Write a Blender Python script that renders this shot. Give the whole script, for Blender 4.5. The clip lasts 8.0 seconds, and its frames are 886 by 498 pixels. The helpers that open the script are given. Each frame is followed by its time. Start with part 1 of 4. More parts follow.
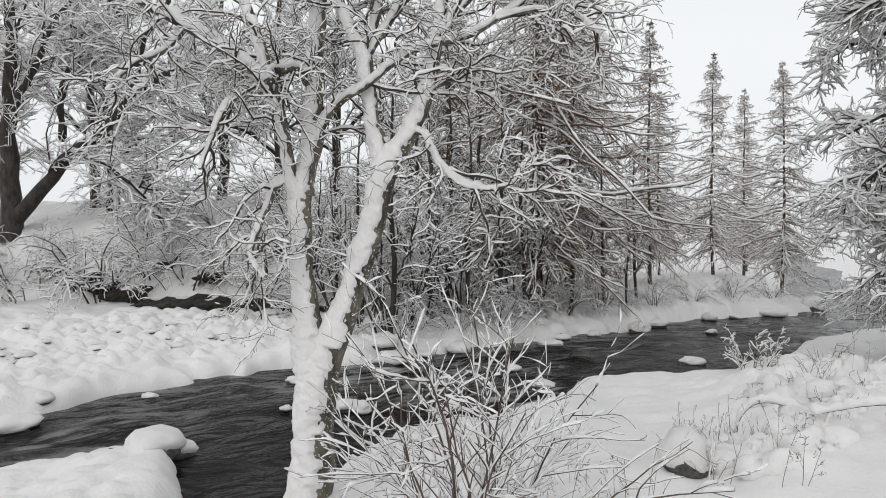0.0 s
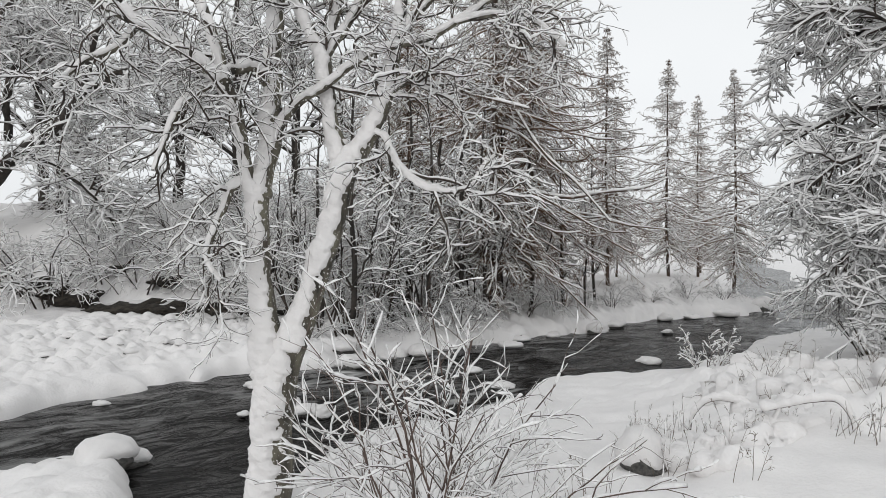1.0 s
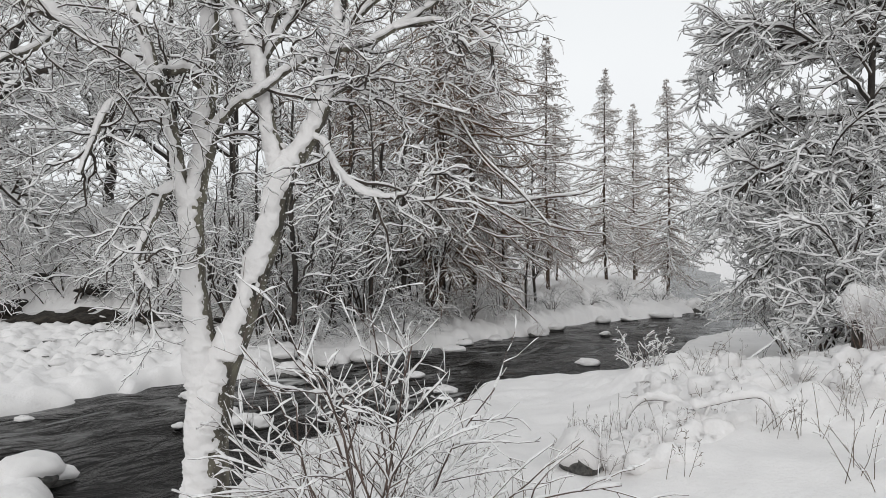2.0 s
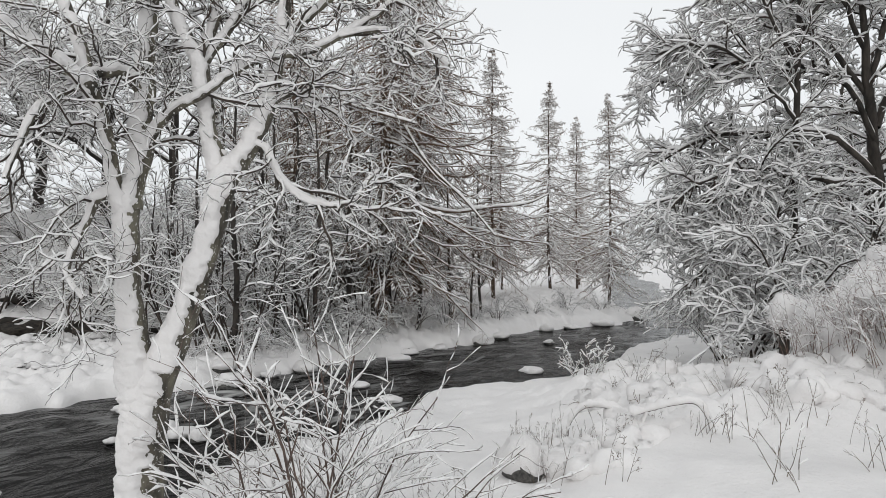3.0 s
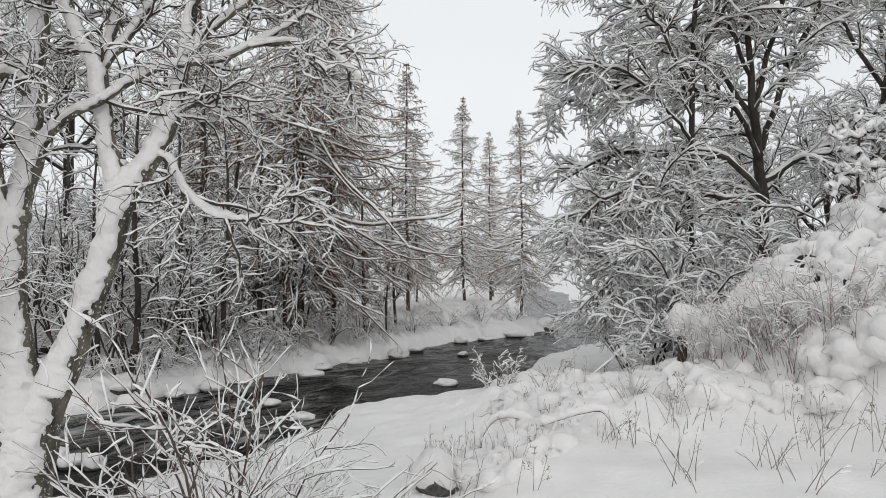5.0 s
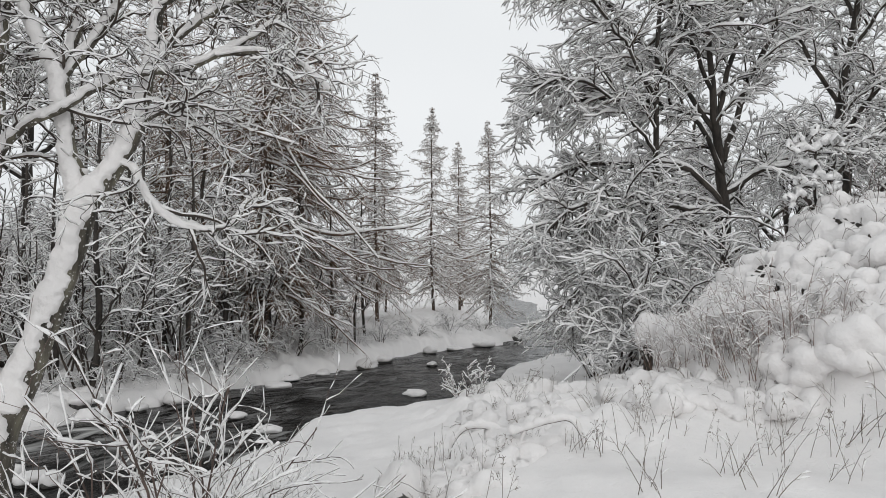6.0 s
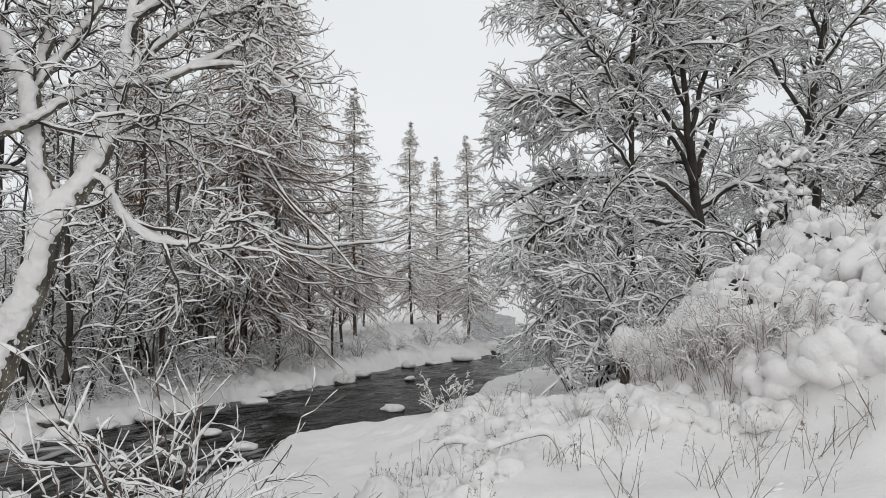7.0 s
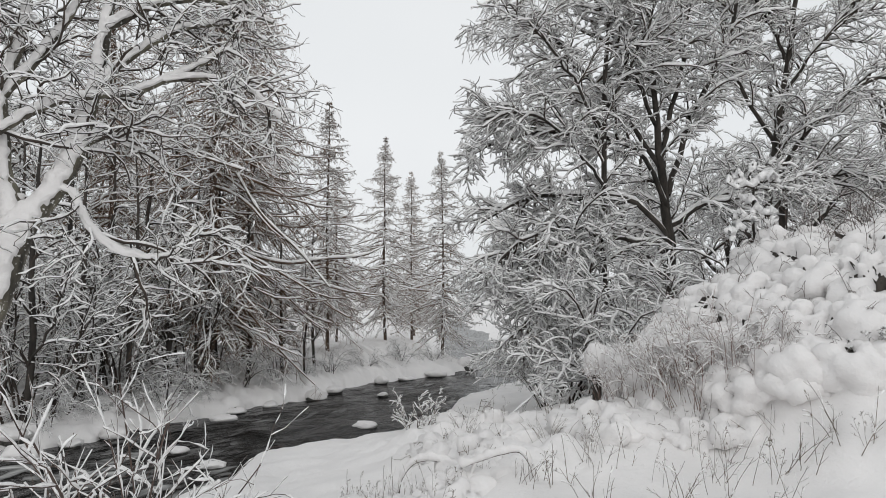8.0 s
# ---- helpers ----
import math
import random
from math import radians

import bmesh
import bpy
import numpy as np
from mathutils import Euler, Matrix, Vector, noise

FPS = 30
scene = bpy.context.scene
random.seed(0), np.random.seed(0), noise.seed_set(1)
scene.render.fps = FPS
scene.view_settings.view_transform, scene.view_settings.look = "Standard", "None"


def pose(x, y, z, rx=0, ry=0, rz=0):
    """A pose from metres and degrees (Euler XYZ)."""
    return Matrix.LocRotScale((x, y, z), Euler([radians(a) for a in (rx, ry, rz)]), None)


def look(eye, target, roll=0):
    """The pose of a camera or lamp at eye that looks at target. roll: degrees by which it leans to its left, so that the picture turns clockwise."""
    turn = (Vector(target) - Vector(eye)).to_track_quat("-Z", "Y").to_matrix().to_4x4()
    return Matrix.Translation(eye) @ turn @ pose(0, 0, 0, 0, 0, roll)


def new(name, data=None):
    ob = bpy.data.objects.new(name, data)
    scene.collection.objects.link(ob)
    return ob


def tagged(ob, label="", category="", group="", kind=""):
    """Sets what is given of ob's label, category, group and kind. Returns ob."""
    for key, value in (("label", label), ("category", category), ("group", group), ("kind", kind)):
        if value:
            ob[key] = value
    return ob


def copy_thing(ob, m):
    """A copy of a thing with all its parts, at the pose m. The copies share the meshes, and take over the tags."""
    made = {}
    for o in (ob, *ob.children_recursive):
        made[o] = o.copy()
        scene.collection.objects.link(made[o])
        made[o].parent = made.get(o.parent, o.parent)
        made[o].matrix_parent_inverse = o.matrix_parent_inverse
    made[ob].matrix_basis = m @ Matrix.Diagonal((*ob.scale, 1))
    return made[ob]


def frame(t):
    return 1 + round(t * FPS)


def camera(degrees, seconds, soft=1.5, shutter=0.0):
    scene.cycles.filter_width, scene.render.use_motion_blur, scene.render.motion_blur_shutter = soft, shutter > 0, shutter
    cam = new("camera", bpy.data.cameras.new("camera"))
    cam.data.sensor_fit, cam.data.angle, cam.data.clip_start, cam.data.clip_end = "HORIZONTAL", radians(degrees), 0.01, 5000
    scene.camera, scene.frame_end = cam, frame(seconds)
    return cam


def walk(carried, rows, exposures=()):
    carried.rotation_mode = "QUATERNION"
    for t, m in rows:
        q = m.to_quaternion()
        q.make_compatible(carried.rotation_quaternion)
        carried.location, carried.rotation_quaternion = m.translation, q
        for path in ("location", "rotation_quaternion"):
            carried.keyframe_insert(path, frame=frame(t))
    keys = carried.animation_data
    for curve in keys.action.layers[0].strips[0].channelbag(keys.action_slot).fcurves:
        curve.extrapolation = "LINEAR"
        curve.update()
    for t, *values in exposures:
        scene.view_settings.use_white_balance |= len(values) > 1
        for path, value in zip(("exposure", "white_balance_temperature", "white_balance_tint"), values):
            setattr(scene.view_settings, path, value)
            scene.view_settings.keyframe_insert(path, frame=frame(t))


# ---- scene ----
PATH = [
    (0, 0, 0, 2.7, 0, -0.5, 0),
    (0.5, 0.0074, -0.0044, 2.7029, -1.5331, -0.2847, 0.0373),
    (1, 0.0142, -0.0038, 2.6994, -3.4118, -0.2675, 0.0966),
    (1.5, 0.0265, -0.0056, 2.7045, -5.4461, -0.1892, 0.2965),
    (2, 0.0381, -0.0073, 2.7059, -8.4159, 0.1219, 0.3673),
    (3.5, 0.0606, -0.0227, 2.7114, -15.118, 1.1963, 0.0454),
    (4, 0.0663, -0.0224, 2.7136, -17.1574, 1.4116, 0.1255),
    (4.5, 0.0713, -0.0226, 2.7188, -18.9334, 1.6501, 0.3165),
    (6, 0.0709, -0.0355, 2.7337, -23.3095, 2.7749, 0.5161),
    (6.5, 0.0803, -0.0346, 2.7361, -24.2272, 3.3586, 0.673),
    (7, 0.083, -0.0357, 2.7408, -25.1939, 3.9596, 0.6584),
    (7.5, 0.0849, -0.036, 2.7421, -26.2332, 4.5232, 0.5149),
    (8, 0.086, -0.0382, 2.7465, -27.4852, 5.2939, 0.358),
]
cam = camera(68.59, 8.0, soft=0.6)
walk(cam, [(t, pose(x, y, z, 90 + p, r, w)) for t, x, y, z, w, p, r in PATH],
     exposures=[(0.0, 0.02), (3.5, 0.0), (8.0, -0.09)])

# ------------------------------------------------------------------ light
world = bpy.data.worlds.new("overcast")
scene.world = world
world.use_nodes = True
wn, wl = world.node_tree.nodes, world.node_tree.links
sky = wn.new("ShaderNodeTexSky")
sky.sky_type = "NISHITA"
sky.sun_disc = False
sky.sun_elevation, sky.sun_rotation = radians(24), radians(200)
sky.dust_density, sky.air_density = 5.0, 1.0
hue = wn.new("ShaderNodeHueSaturation")
hue.inputs["Saturation"].default_value = 0.12
wl.new(sky.outputs[0], hue.inputs["Color"])
sky_bg = wn["Background"]
wl.new(hue.outputs[0], sky_bg.inputs["Color"])
sky_bg.inputs["Strength"].default_value = 0.02
cloud_bg = wn.new("ShaderNodeBackground")
geo = wn.new("ShaderNodeTexCoord")
cloud_noise = wn.new("ShaderNodeTexNoise")
cloud_noise.inputs["Scale"].default_value = 2.2
cloud_noise.inputs["Detail"].default_value = 3
wl.new(geo.outputs["Generated"], cloud_noise.inputs["Vector"])
cloud_ramp = wn.new("ShaderNodeValToRGB")
cloud_ramp.color_ramp.elements[0].position, cloud_ramp.color_ramp.elements[1].position = 0.3, 0.75
cloud_ramp.color_ramp.elements[0].color = (0.85, 0.88, 0.905, 1)
cloud_ramp.color_ramp.elements[1].color = (0.955, 0.975, 0.99, 1)
wl.new(cloud_noise.outputs["Fac"], cloud_ramp.inputs["Fac"])
wl.new(cloud_ramp.outputs[0], cloud_bg.inputs["Color"])
cloud_bg.inputs["Strength"].default_value = 0.88
both = wn.new("ShaderNodeAddShader")
wl.new(sky_bg.outputs[0], both.inputs[0])
wl.new(cloud_bg.outputs[0], both.inputs[1])
wl.new(both.outputs[0], wn["World Output"].inputs["Surface"])
sun = new("sun", bpy.data.lights.new("sun", "SUN"))
sun.data.energy, sun.data.angle, sun.data.color = 0.2, radians(40), (1.0, 0.97, 0.93)
sun.matrix_world = look((-6, -16, 14), (0, 0, 0))


# ------------------------------------------------------------------ materials
def material(name, rough, colours, scale, bump=0.0, bump_scale=30.0, detail=5.0, stretch=(1, 1, 1), spots=None, vary=0.0):
    """Colours blended by noise of that scale, a second finer grain, relief, and spots (colour, scale, threshold)."""
    m = bpy.data.materials.new(name)
    m.use_nodes = True
    n, l = m.node_tree.nodes, m.node_tree.links
    b = n["Principled BSDF"]
    b.inputs["Roughness"].default_value = rough
    co = n.new("ShaderNodeTexCoord")
    mp = n.new("ShaderNodeMapping")
    mp.inputs["Scale"].default_value = stretch
    l.new(co.outputs["Object"], mp.inputs["Vector"])
    big = n.new("ShaderNodeTexNoise")
    big.inputs["Scale"].default_value, big.inputs["Detail"].default_value = scale, detail
    l.new(mp.outputs[0], big.inputs["Vector"])
    ramp = n.new("ShaderNodeValToRGB")
    e = ramp.color_ramp.elements
    e[0].position, e[1].position = 0.35, 0.65
    e[0].color, e[1].color = (*colours[0], 1), (*colours[-1], 1)
    for i, c in enumerate(colours[1:-1]):
        e.new(0.35 + 0.3 * (i + 1) / (len(colours) - 1)).color = (*c, 1)
    l.new(big.outputs["Fac"], ramp.inputs["Fac"])
    out = ramp.outputs[0]
    if spots:
        sp = n.new("ShaderNodeTexNoise")
        sp.inputs["Scale"].default_value, sp.inputs["Detail"].default_value = spots[1], 6
        l.new(co.outputs["Object"], sp.inputs["Vector"])
        st = n.new("ShaderNodeMapRange")
        st.inputs["From Min"].default_value, st.inputs["From Max"].default_value = spots[2], spots[2] + 0.06
        l.new(sp.outputs["Fac"], st.inputs["Value"])
        mx = n.new("ShaderNodeMix")
        mx.data_type = "RGBA"
        l.new(st.outputs[0], mx.inputs["Factor"])
        l.new(out, mx.inputs["A"])
        mx.inputs["B"].default_value = (*spots[0], 1)
        out = mx.outputs["Result"]
    if vary:
        info = n.new("ShaderNodeObjectInfo")
        mr = n.new("ShaderNodeMapRange")
        mr.inputs["To Min"].default_value, mr.inputs["To Max"].default_value = 1 - vary, 1 + vary
        l.new(info.outputs["Random"], mr.inputs["Value"])
        hs = n.new("ShaderNodeHueSaturation")
        l.new(mr.outputs[0], hs.inputs["Value"])
        l.new(out, hs.inputs["Color"])
        out = hs.outputs[0]
    l.new(out, b.inputs["Base Color"])
    if bump:
        fine = n.new("ShaderNodeTexNoise")
        fine.inputs["Scale"].default_value, fine.inputs["Detail"].default_value = bump_scale, 6
        l.new(mp.outputs[0], fine.inputs["Vector"])
        bp = n.new("ShaderNodeBump")
        bp.inputs["Strength"].default_value, bp.inputs["Distance"].default_value = bump, 0.03
        l.new(fine.outputs["Fac"], bp.inputs["Height"])
        l.new(bp.outputs[0], b.inputs["Normal"])
    return m


SNOW = material("fresh_snow", 0.7, [(0.72, 0.705, 0.70), (0.785, 0.768, 0.76)], 1.7, 0.5, 22)
SNOW_TREE = material("clinging_snow", 0.8, [(0.86, 0.852, 0.848), (0.93, 0.922, 0.918)], 6, 0.8, 38)
BARK = material("grey_bark", 0.9, [(0.035, 0.032, 0.026), (0.10, 0.09, 0.07), (0.17, 0.16, 0.12)], 9, 0.9, 22, stretch=(1, 1, 0.3), spots=((0.72, 0.71, 0.70), 34, 0.6))
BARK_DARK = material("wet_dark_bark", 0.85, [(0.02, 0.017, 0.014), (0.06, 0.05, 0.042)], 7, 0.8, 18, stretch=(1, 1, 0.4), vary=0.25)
BARK_BROWN = material("larch_bark", 0.9, [(0.05, 0.036, 0.027), (0.13, 0.09, 0.065)], 8, 0.8, 20, stretch=(1, 1, 0.35), spots=((0.72, 0.71, 0.70), 9, 0.58), vary=0.2)
TWIG = material("dark_twigs", 0.85, [(0.022, 0.017, 0.014), (0.065, 0.05, 0.04)], 3, vary=0.2)
TWIG_LARCH = material("larch_twigs", 0.9, [(0.11, 0.068, 0.044), (0.27, 0.17, 0.11)], 2.5, vary=0.15)
TWIG_RED = material("reddish_twigs", 0.7, [(0.05, 0.034, 0.028), (0.125, 0.086, 0.070)], 4)
ROCK = material("river_rock", 0.6, [(0.03, 0.03, 0.028), (0.12, 0.115, 0.105)], 5, 0.7, 14)
EARTH = material("dark_earth", 0.95, [(0.012, 0.010, 0.008), (0.05, 0.042, 0.033)], 4, 0.9, 12)
STEM_BROWN = material("russet_stems", 0.85, [(0.10, 0.058, 0.045), (0.22, 0.135, 0.105)], 6)
WEED = material("dry_weed_stalk", 0.85, [(0.07, 0.05, 0.035), (0.17, 0.13, 0.09)], 7)


def water_material():
    m = bpy.data.materials.new("dark_river_water")
    m.use_nodes = True
    n, l = m.node_tree.nodes, m.node_tree.links
    b = n["Principled BSDF"]
    b.inputs["IOR"].default_value = 1.33
    b.inputs["Specular IOR Level"].default_value = 0.17
    uv = n.new("ShaderNodeUVMap")
    uv.uv_map = "flow"

    def streaks(sx, sy, scale, detail, warp):
        mp = n.new("ShaderNodeMapping")
        mp.inputs["Scale"].default_value = (sx, sy, 1)
        l.new(uv.outputs[0], mp.inputs["Vector"])
        t = n.new("ShaderNodeTexNoise")
        t.inputs["Scale"].default_value, t.inputs["Detail"].default_value, t.inputs["Distortion"].default_value = scale, detail, warp
        l.new(mp.outputs[0], t.inputs["Vector"])
        return t.outputs["Fac"]

    foam = streaks(0.6, 1.3, 1.3, 8, 1.4)
    patch = streaks(0.5, 0.8, 0.42, 3, 0.4)
    def step(value, lo, hi):
        r = n.new("ShaderNodeMapRange")
        r.inputs["From Min"].default_value, r.inputs["From Max"].default_value = lo, hi
        l.new(value, r.inputs["Value"])
        return r.outputs[0]

    cut = n.new("ShaderNodeMath")
    cut.operation = "MULTIPLY"
    l.new(step(foam, 0.50, 0.72), cut.inputs[0])
    l.new(step(patch, 0.44, 0.62), cut.inputs[1])
    mx = n.new("ShaderNodeMix")
    mx.data_type = "RGBA"
    mx.inputs["A"].default_value, mx.inputs["B"].default_value = (0.009, 0.0085, 0.008, 1), (0.5, 0.5, 0.49, 1)
    l.new(cut.outputs[0], mx.inputs["Factor"])
    l.new(mx.outputs["Result"], b.inputs["Base Color"])
    rg = n.new("ShaderNodeMapRange")
    rg.inputs["To Min"].default_value, rg.inputs["To Max"].default_value = 0.2, 0.8
    l.new(cut.outputs[0], rg.inputs["Value"])
    l.new(rg.outputs[0], b.inputs["Roughness"])
    rip = streaks(0.8, 1.2, 1.5, 4, 1.0)
    bp = n.new("ShaderNodeBump")
    bp.inputs["Strength"].default_value, bp.inputs["Distance"].default_value = 0.8, 0.2
    l.new(rip, bp.inputs["Height"])
    l.new(bp.outputs[0], b.inputs["Normal"])
    return m


WATER = water_material()


# ------------------------------------------------------------------ mesh tools
def mesh_of(name, verts, quads, mat, smooth=True):
    verts = np.asarray(verts, np.float32).reshape(-1, 3)
    quads = np.asarray(quads, np.int32).reshape(-1, 4)
    me = bpy.data.meshes.new(name)
    me.vertices.add(len(verts))
    me.vertices.foreach_set("co", verts.ravel())
    me.loops.add(quads.size)
    me.loops.foreach_set("vertex_index", quads.ravel())
    me.polygons.add(len(quads))
    me.polygons.foreach_set("loop_start", np.arange(0, quads.size, 4, dtype=np.int32))
    me.polygons.foreach_set("use_smooth", np.full(len(quads), smooth))
    me.update(calc_edges=True)
    me.materials.append(mat)
    return me


def part(name, me, parent, label=""):
    ob = new(name, me)
    ob.parent = parent
    return tagged(ob, label)


def unit(v):
    return v / np.maximum(np.linalg.norm(v, axis=-1, keepdims=True), 1e-9)


class Soup:
    """Collects tubes and grids into one mesh."""

    def __init__(self):
        self.v, self.q, self.count = [], [], 0

    def add(self, v, q):
        self.v.append(v.reshape(-1, 3))
        self.q.append(q.reshape(-1, 4) + self.count)
        self.count += len(self.v[-1])

    def tubes(self, P, R, sides=4, squash=1.0, under=1.0, first=0.4):
        """P (n, k, 3) centre lines, R (n, k) or (n, k, sides) radii."""
        n, k, _ = P.shape
        T = unit(np.gradient(P, axis=1))
        ref = np.where(np.abs(T[:, :, 2:]).mean(1, keepdims=True) > 0.85, np.array([1.0, 0, 0]), np.array([0, 0, 1.0]))
        U = unit(np.cross(T, ref))
        V = np.cross(U, T)
        a = np.arange(sides) * 2 * np.pi / sides + first
        lift = squash * np.where(np.sin(a) < 0, under, 1.0) * np.sin(a)
        if R.ndim == 2:
            R = R[:, :, None] * np.ones(sides)
        ring = P[:, :, None] + R[..., None] * (np.cos(a)[:, None] * U[:, :, None] + lift[:, None] * V[:, :, None])
        i = np.arange(n)[:, None, None] * k * sides + np.arange(k - 1)[:, None] * sides
        s = np.arange(sides)
        q = np.stack([i + s, i + (s + 1) % sides, i + sides + (s + 1) % sides, i + sides + s], -1)
        self.add(ring, q)

    def mesh(self, name, mat):
        return mesh_of(name, np.concatenate(self.v), np.concatenate(self.q), mat)


def spline(points, k):
    """A smooth line through a few points (x, y, z, r), as k points."""
    p = np.array(points, float)
    d = np.r_[0, np.cumsum(np.linalg.norm(np.diff(p[:, :3], axis=0), axis=1))]
    m = np.gradient(p, d, axis=0) if len(p) > 2 else np.repeat((p[1:] - p[:1]) / d[1], 2, 0)
    t = np.linspace(0, d[-1], k)
    i = np.clip(np.searchsorted(d, t) - 1, 0, len(d) - 2)
    h = (d[i + 1] - d[i])[:, None]
    u = ((t - d[i]) / h[:, 0])[:, None]
    return ((1 + 2 * u) * (1 - u) ** 2 * p[i] + u * (1 - u) ** 2 * h * m[i]
            + u * u * (3 - 2 * u) * p[i + 1] + u * u * (u - 1) * h * m[i + 1])


def sprout(rng, P, R, n, span, length, spread, lift, droop, wig, k, rad, shrink=0.6, plane=0.0, rmin=0.004):
    """n side shoots on each line of P: P2, R2. spread: degrees off the parent; lift: pull up at the start; droop: pull along z at each step;
    plane: how far the shoots keep to the parent's sides; shrink: how much shorter towards its end."""
    N, K, _ = P.shape
    t = span[0] + (span[1] - span[0]) * ((np.arange(n) + rng.uniform(0, 1, (N, n))) / n)
    f = t * (K - 1)
    i = np.clip(f.astype(int), 0, K - 2)
    u = (f - i)[..., None]
    a = np.arange(N)[:, None]
    pos = P[a, i] * (1 - u) + P[a, i + 1] * u
    T = unit(P[a, i + 1] - P[a, i])
    r0 = R[a, i] * (1 - u[..., 0]) + R[a, i + 1] * u[..., 0]
    side = unit(rng.normal(size=(N, n, 3)))
    flat = unit(np.cross(T, np.array([0, 0, 1.0])) + 1e-6) * np.where(rng.uniform(size=(N, n, 1)) < 0.5, -1, 1)
    side = side * (1 - plane) + flat * plane
    side = unit(side - (side * T).sum(-1, keepdims=True) * T)
    sp = np.radians(spread) * rng.uniform(0.7, 1.3, (N, n, 1))
    d = T * np.cos(sp) + side * np.sin(sp)
    d[..., 2] += lift
    d = unit(d).reshape(-1, 3)
    length = np.broadcast_to(np.asarray(length, float), (N,))[:, None]
    L = (length * (1 - shrink * (t - span[0]) / max(span[1] - span[0], 1e-6)) * rng.uniform(0.55, 1.25, (N, n))).reshape(-1)
    out = np.empty((N * n, k, 3))
    out[:, 0] = pos.reshape(-1, 3)
    for j in range(1, k):
        d = d + wig * rng.normal(size=d.shape)
        d[:, 2] += droop
        d = unit(d)
        out[:, j] = out[:, j - 1] + d * (L / (k - 1))[:, None]
    r = np.maximum(np.minimum(r0.reshape(-1) * 0.75, rad * rng.uniform(0.7, 1.3, N * n)), rmin)[:, None]
    return out, np.maximum(r * np.linspace(1, 0.35, k), rmin * 0.8)


def snow_on(rng, soup, P, R, thick, sides=4, keep=1.0, lump=0.35, gaps=0.0, fine=1):
    """A lumpy ridge of snow lying on each line, thin where the line stands steep. fine: rings for each stretch of the line; gaps: share of it fallen off."""
    if keep < 1:
        pick = rng.uniform(size=len(P)) < keep
        P, R = P[pick], R[pick]
    slow = 1 + 0.5 * lump * rng.normal(size=R.shape)
    if fine > 1:
        k = P.shape[1]
        f = np.linspace(0, k - 1, (k - 1) * fine + 1)
        i = np.clip(f.astype(int), 0, k - 2)
        u = f - i
        P = P[:, i] * (1 - u)[:, None] + P[:, i + 1] * u[:, None]
        R, slow = R[:, i] * (1 - u) + R[:, i + 1] * u, slow[:, i] * (1 - u) + slow[:, i + 1] * u
    T = unit(np.gradient(P, axis=1))
    flat = np.sqrt(np.clip(1 - T[..., 2] ** 2, 0, 1))
    s = (thick + 0.55 * R) * (0.25 + 0.75 * flat) * np.clip(slow + 0.8 * lump * rng.normal(size=R.shape), 0.3, 1.9)
    if gaps:
        s = np.where(rng.uniform(size=s.shape) < gaps, 0.2 * s, s)
    if fine > 1:
        pad = np.pad(s, ((0, 0), (1, 1)), "edge")
        s = 0.25 * pad[:, :-2] + 0.5 * s + 0.25 * pad[:, 2:]
    s[:, 0] *= 0.7
    s[:, -1] *= 0.7
    C = P.copy()
    C[..., 2] += R * 0.55 + s * 0.25
    soup.tubes(C, 0.8 * s, sides, 1.4, 0.3, np.pi / 2)


# ------------------------------------------------------------------ noise for the ground
def hash2(i, j, k=0):
    h = (i * 374761393 + j * 668265263 + k * 974634541) & 0x7FFFFFFF
    h = ((h ^ (h >> 13)) * 1274126177) & 0x7FFFFFFF
    return ((h ^ (h >> 16)) & 0xFFFFF) / 0xFFFFF


def soft_noise(x, y, k=0):
    i, j = np.floor(x).astype(np.int64), np.floor(y).astype(np.int64)
    u, v = x - i, y - j
    u, v = u * u * (3 - 2 * u), v * v * (3 - 2 * v)
    return ((hash2(i, j, k) * (1 - u) + hash2(i + 1, j, k) * u) * (1 - v)
            + (hash2(i, j + 1, k) * (1 - u) + hash2(i + 1, j + 1, k) * u) * v) * 2 - 1


def domes(x, y, k=0):
    """Rounded heaps of unequal size, 0 to 1, in cells of 1."""
    i0, j0 = np.floor(x).astype(np.int64), np.floor(y).astype(np.int64)
    best = np.zeros_like(x)
    for di in (-1, 0, 1):
        for dj in (-1, 0, 1):
            i, j = i0 + di, j0 + dj
            cx, cy = i + hash2(i, j, k), j + hash2(i, j, k + 7)
            size = 0.25 + 0.55 * hash2(i, j, k + 13)
            d2 = ((x - cx) ** 2 + (y - cy) ** 2) / size ** 2
            best = np.maximum(best, size * np.sqrt(np.clip(1 - d2, 0, 1)))
    return best


def smooth(a, b, x):
    u = np.clip((x - a) / (b - a), 0, 1)
    return u * u * (3 - 2 * u)


# ------------------------------------------------------------------ river plan
FAR_SHORE = [(-40, 3), (-12, 6.8), (-6.6, 9.5), (-5.8, 11.7), (-4, 13.5), (-1.3, 15), (2.65, 17.9), (5.8, 20), (8, 22.6), (13.4, 24.4), (15.3, 26.5),
             (16.3, 30), (19, 36), (25, 48), (38, 75), (60, 120)]
NEAR_SHORE = [(-40, -8), (-10, 4), (-5.2, 7.4), (-4.3, 8.0), (-3.4, 7.9), (-2.9, 6.9), (-2.4, 6.1), (-1.7, 6.3), (-1.3, 7.4), (-0.8, 8.7), (0.5, 9.3), (1.7, 10.3),
              (2.2, 11.9), (4.4, 12.25), (5.8, 12.85), (7.5, 14.4), (9.3, 16.6), (12, 18.5), (15.5, 21.5), (19.5, 28), (23, 36), (30, 48), (43, 73), (66, 116)]


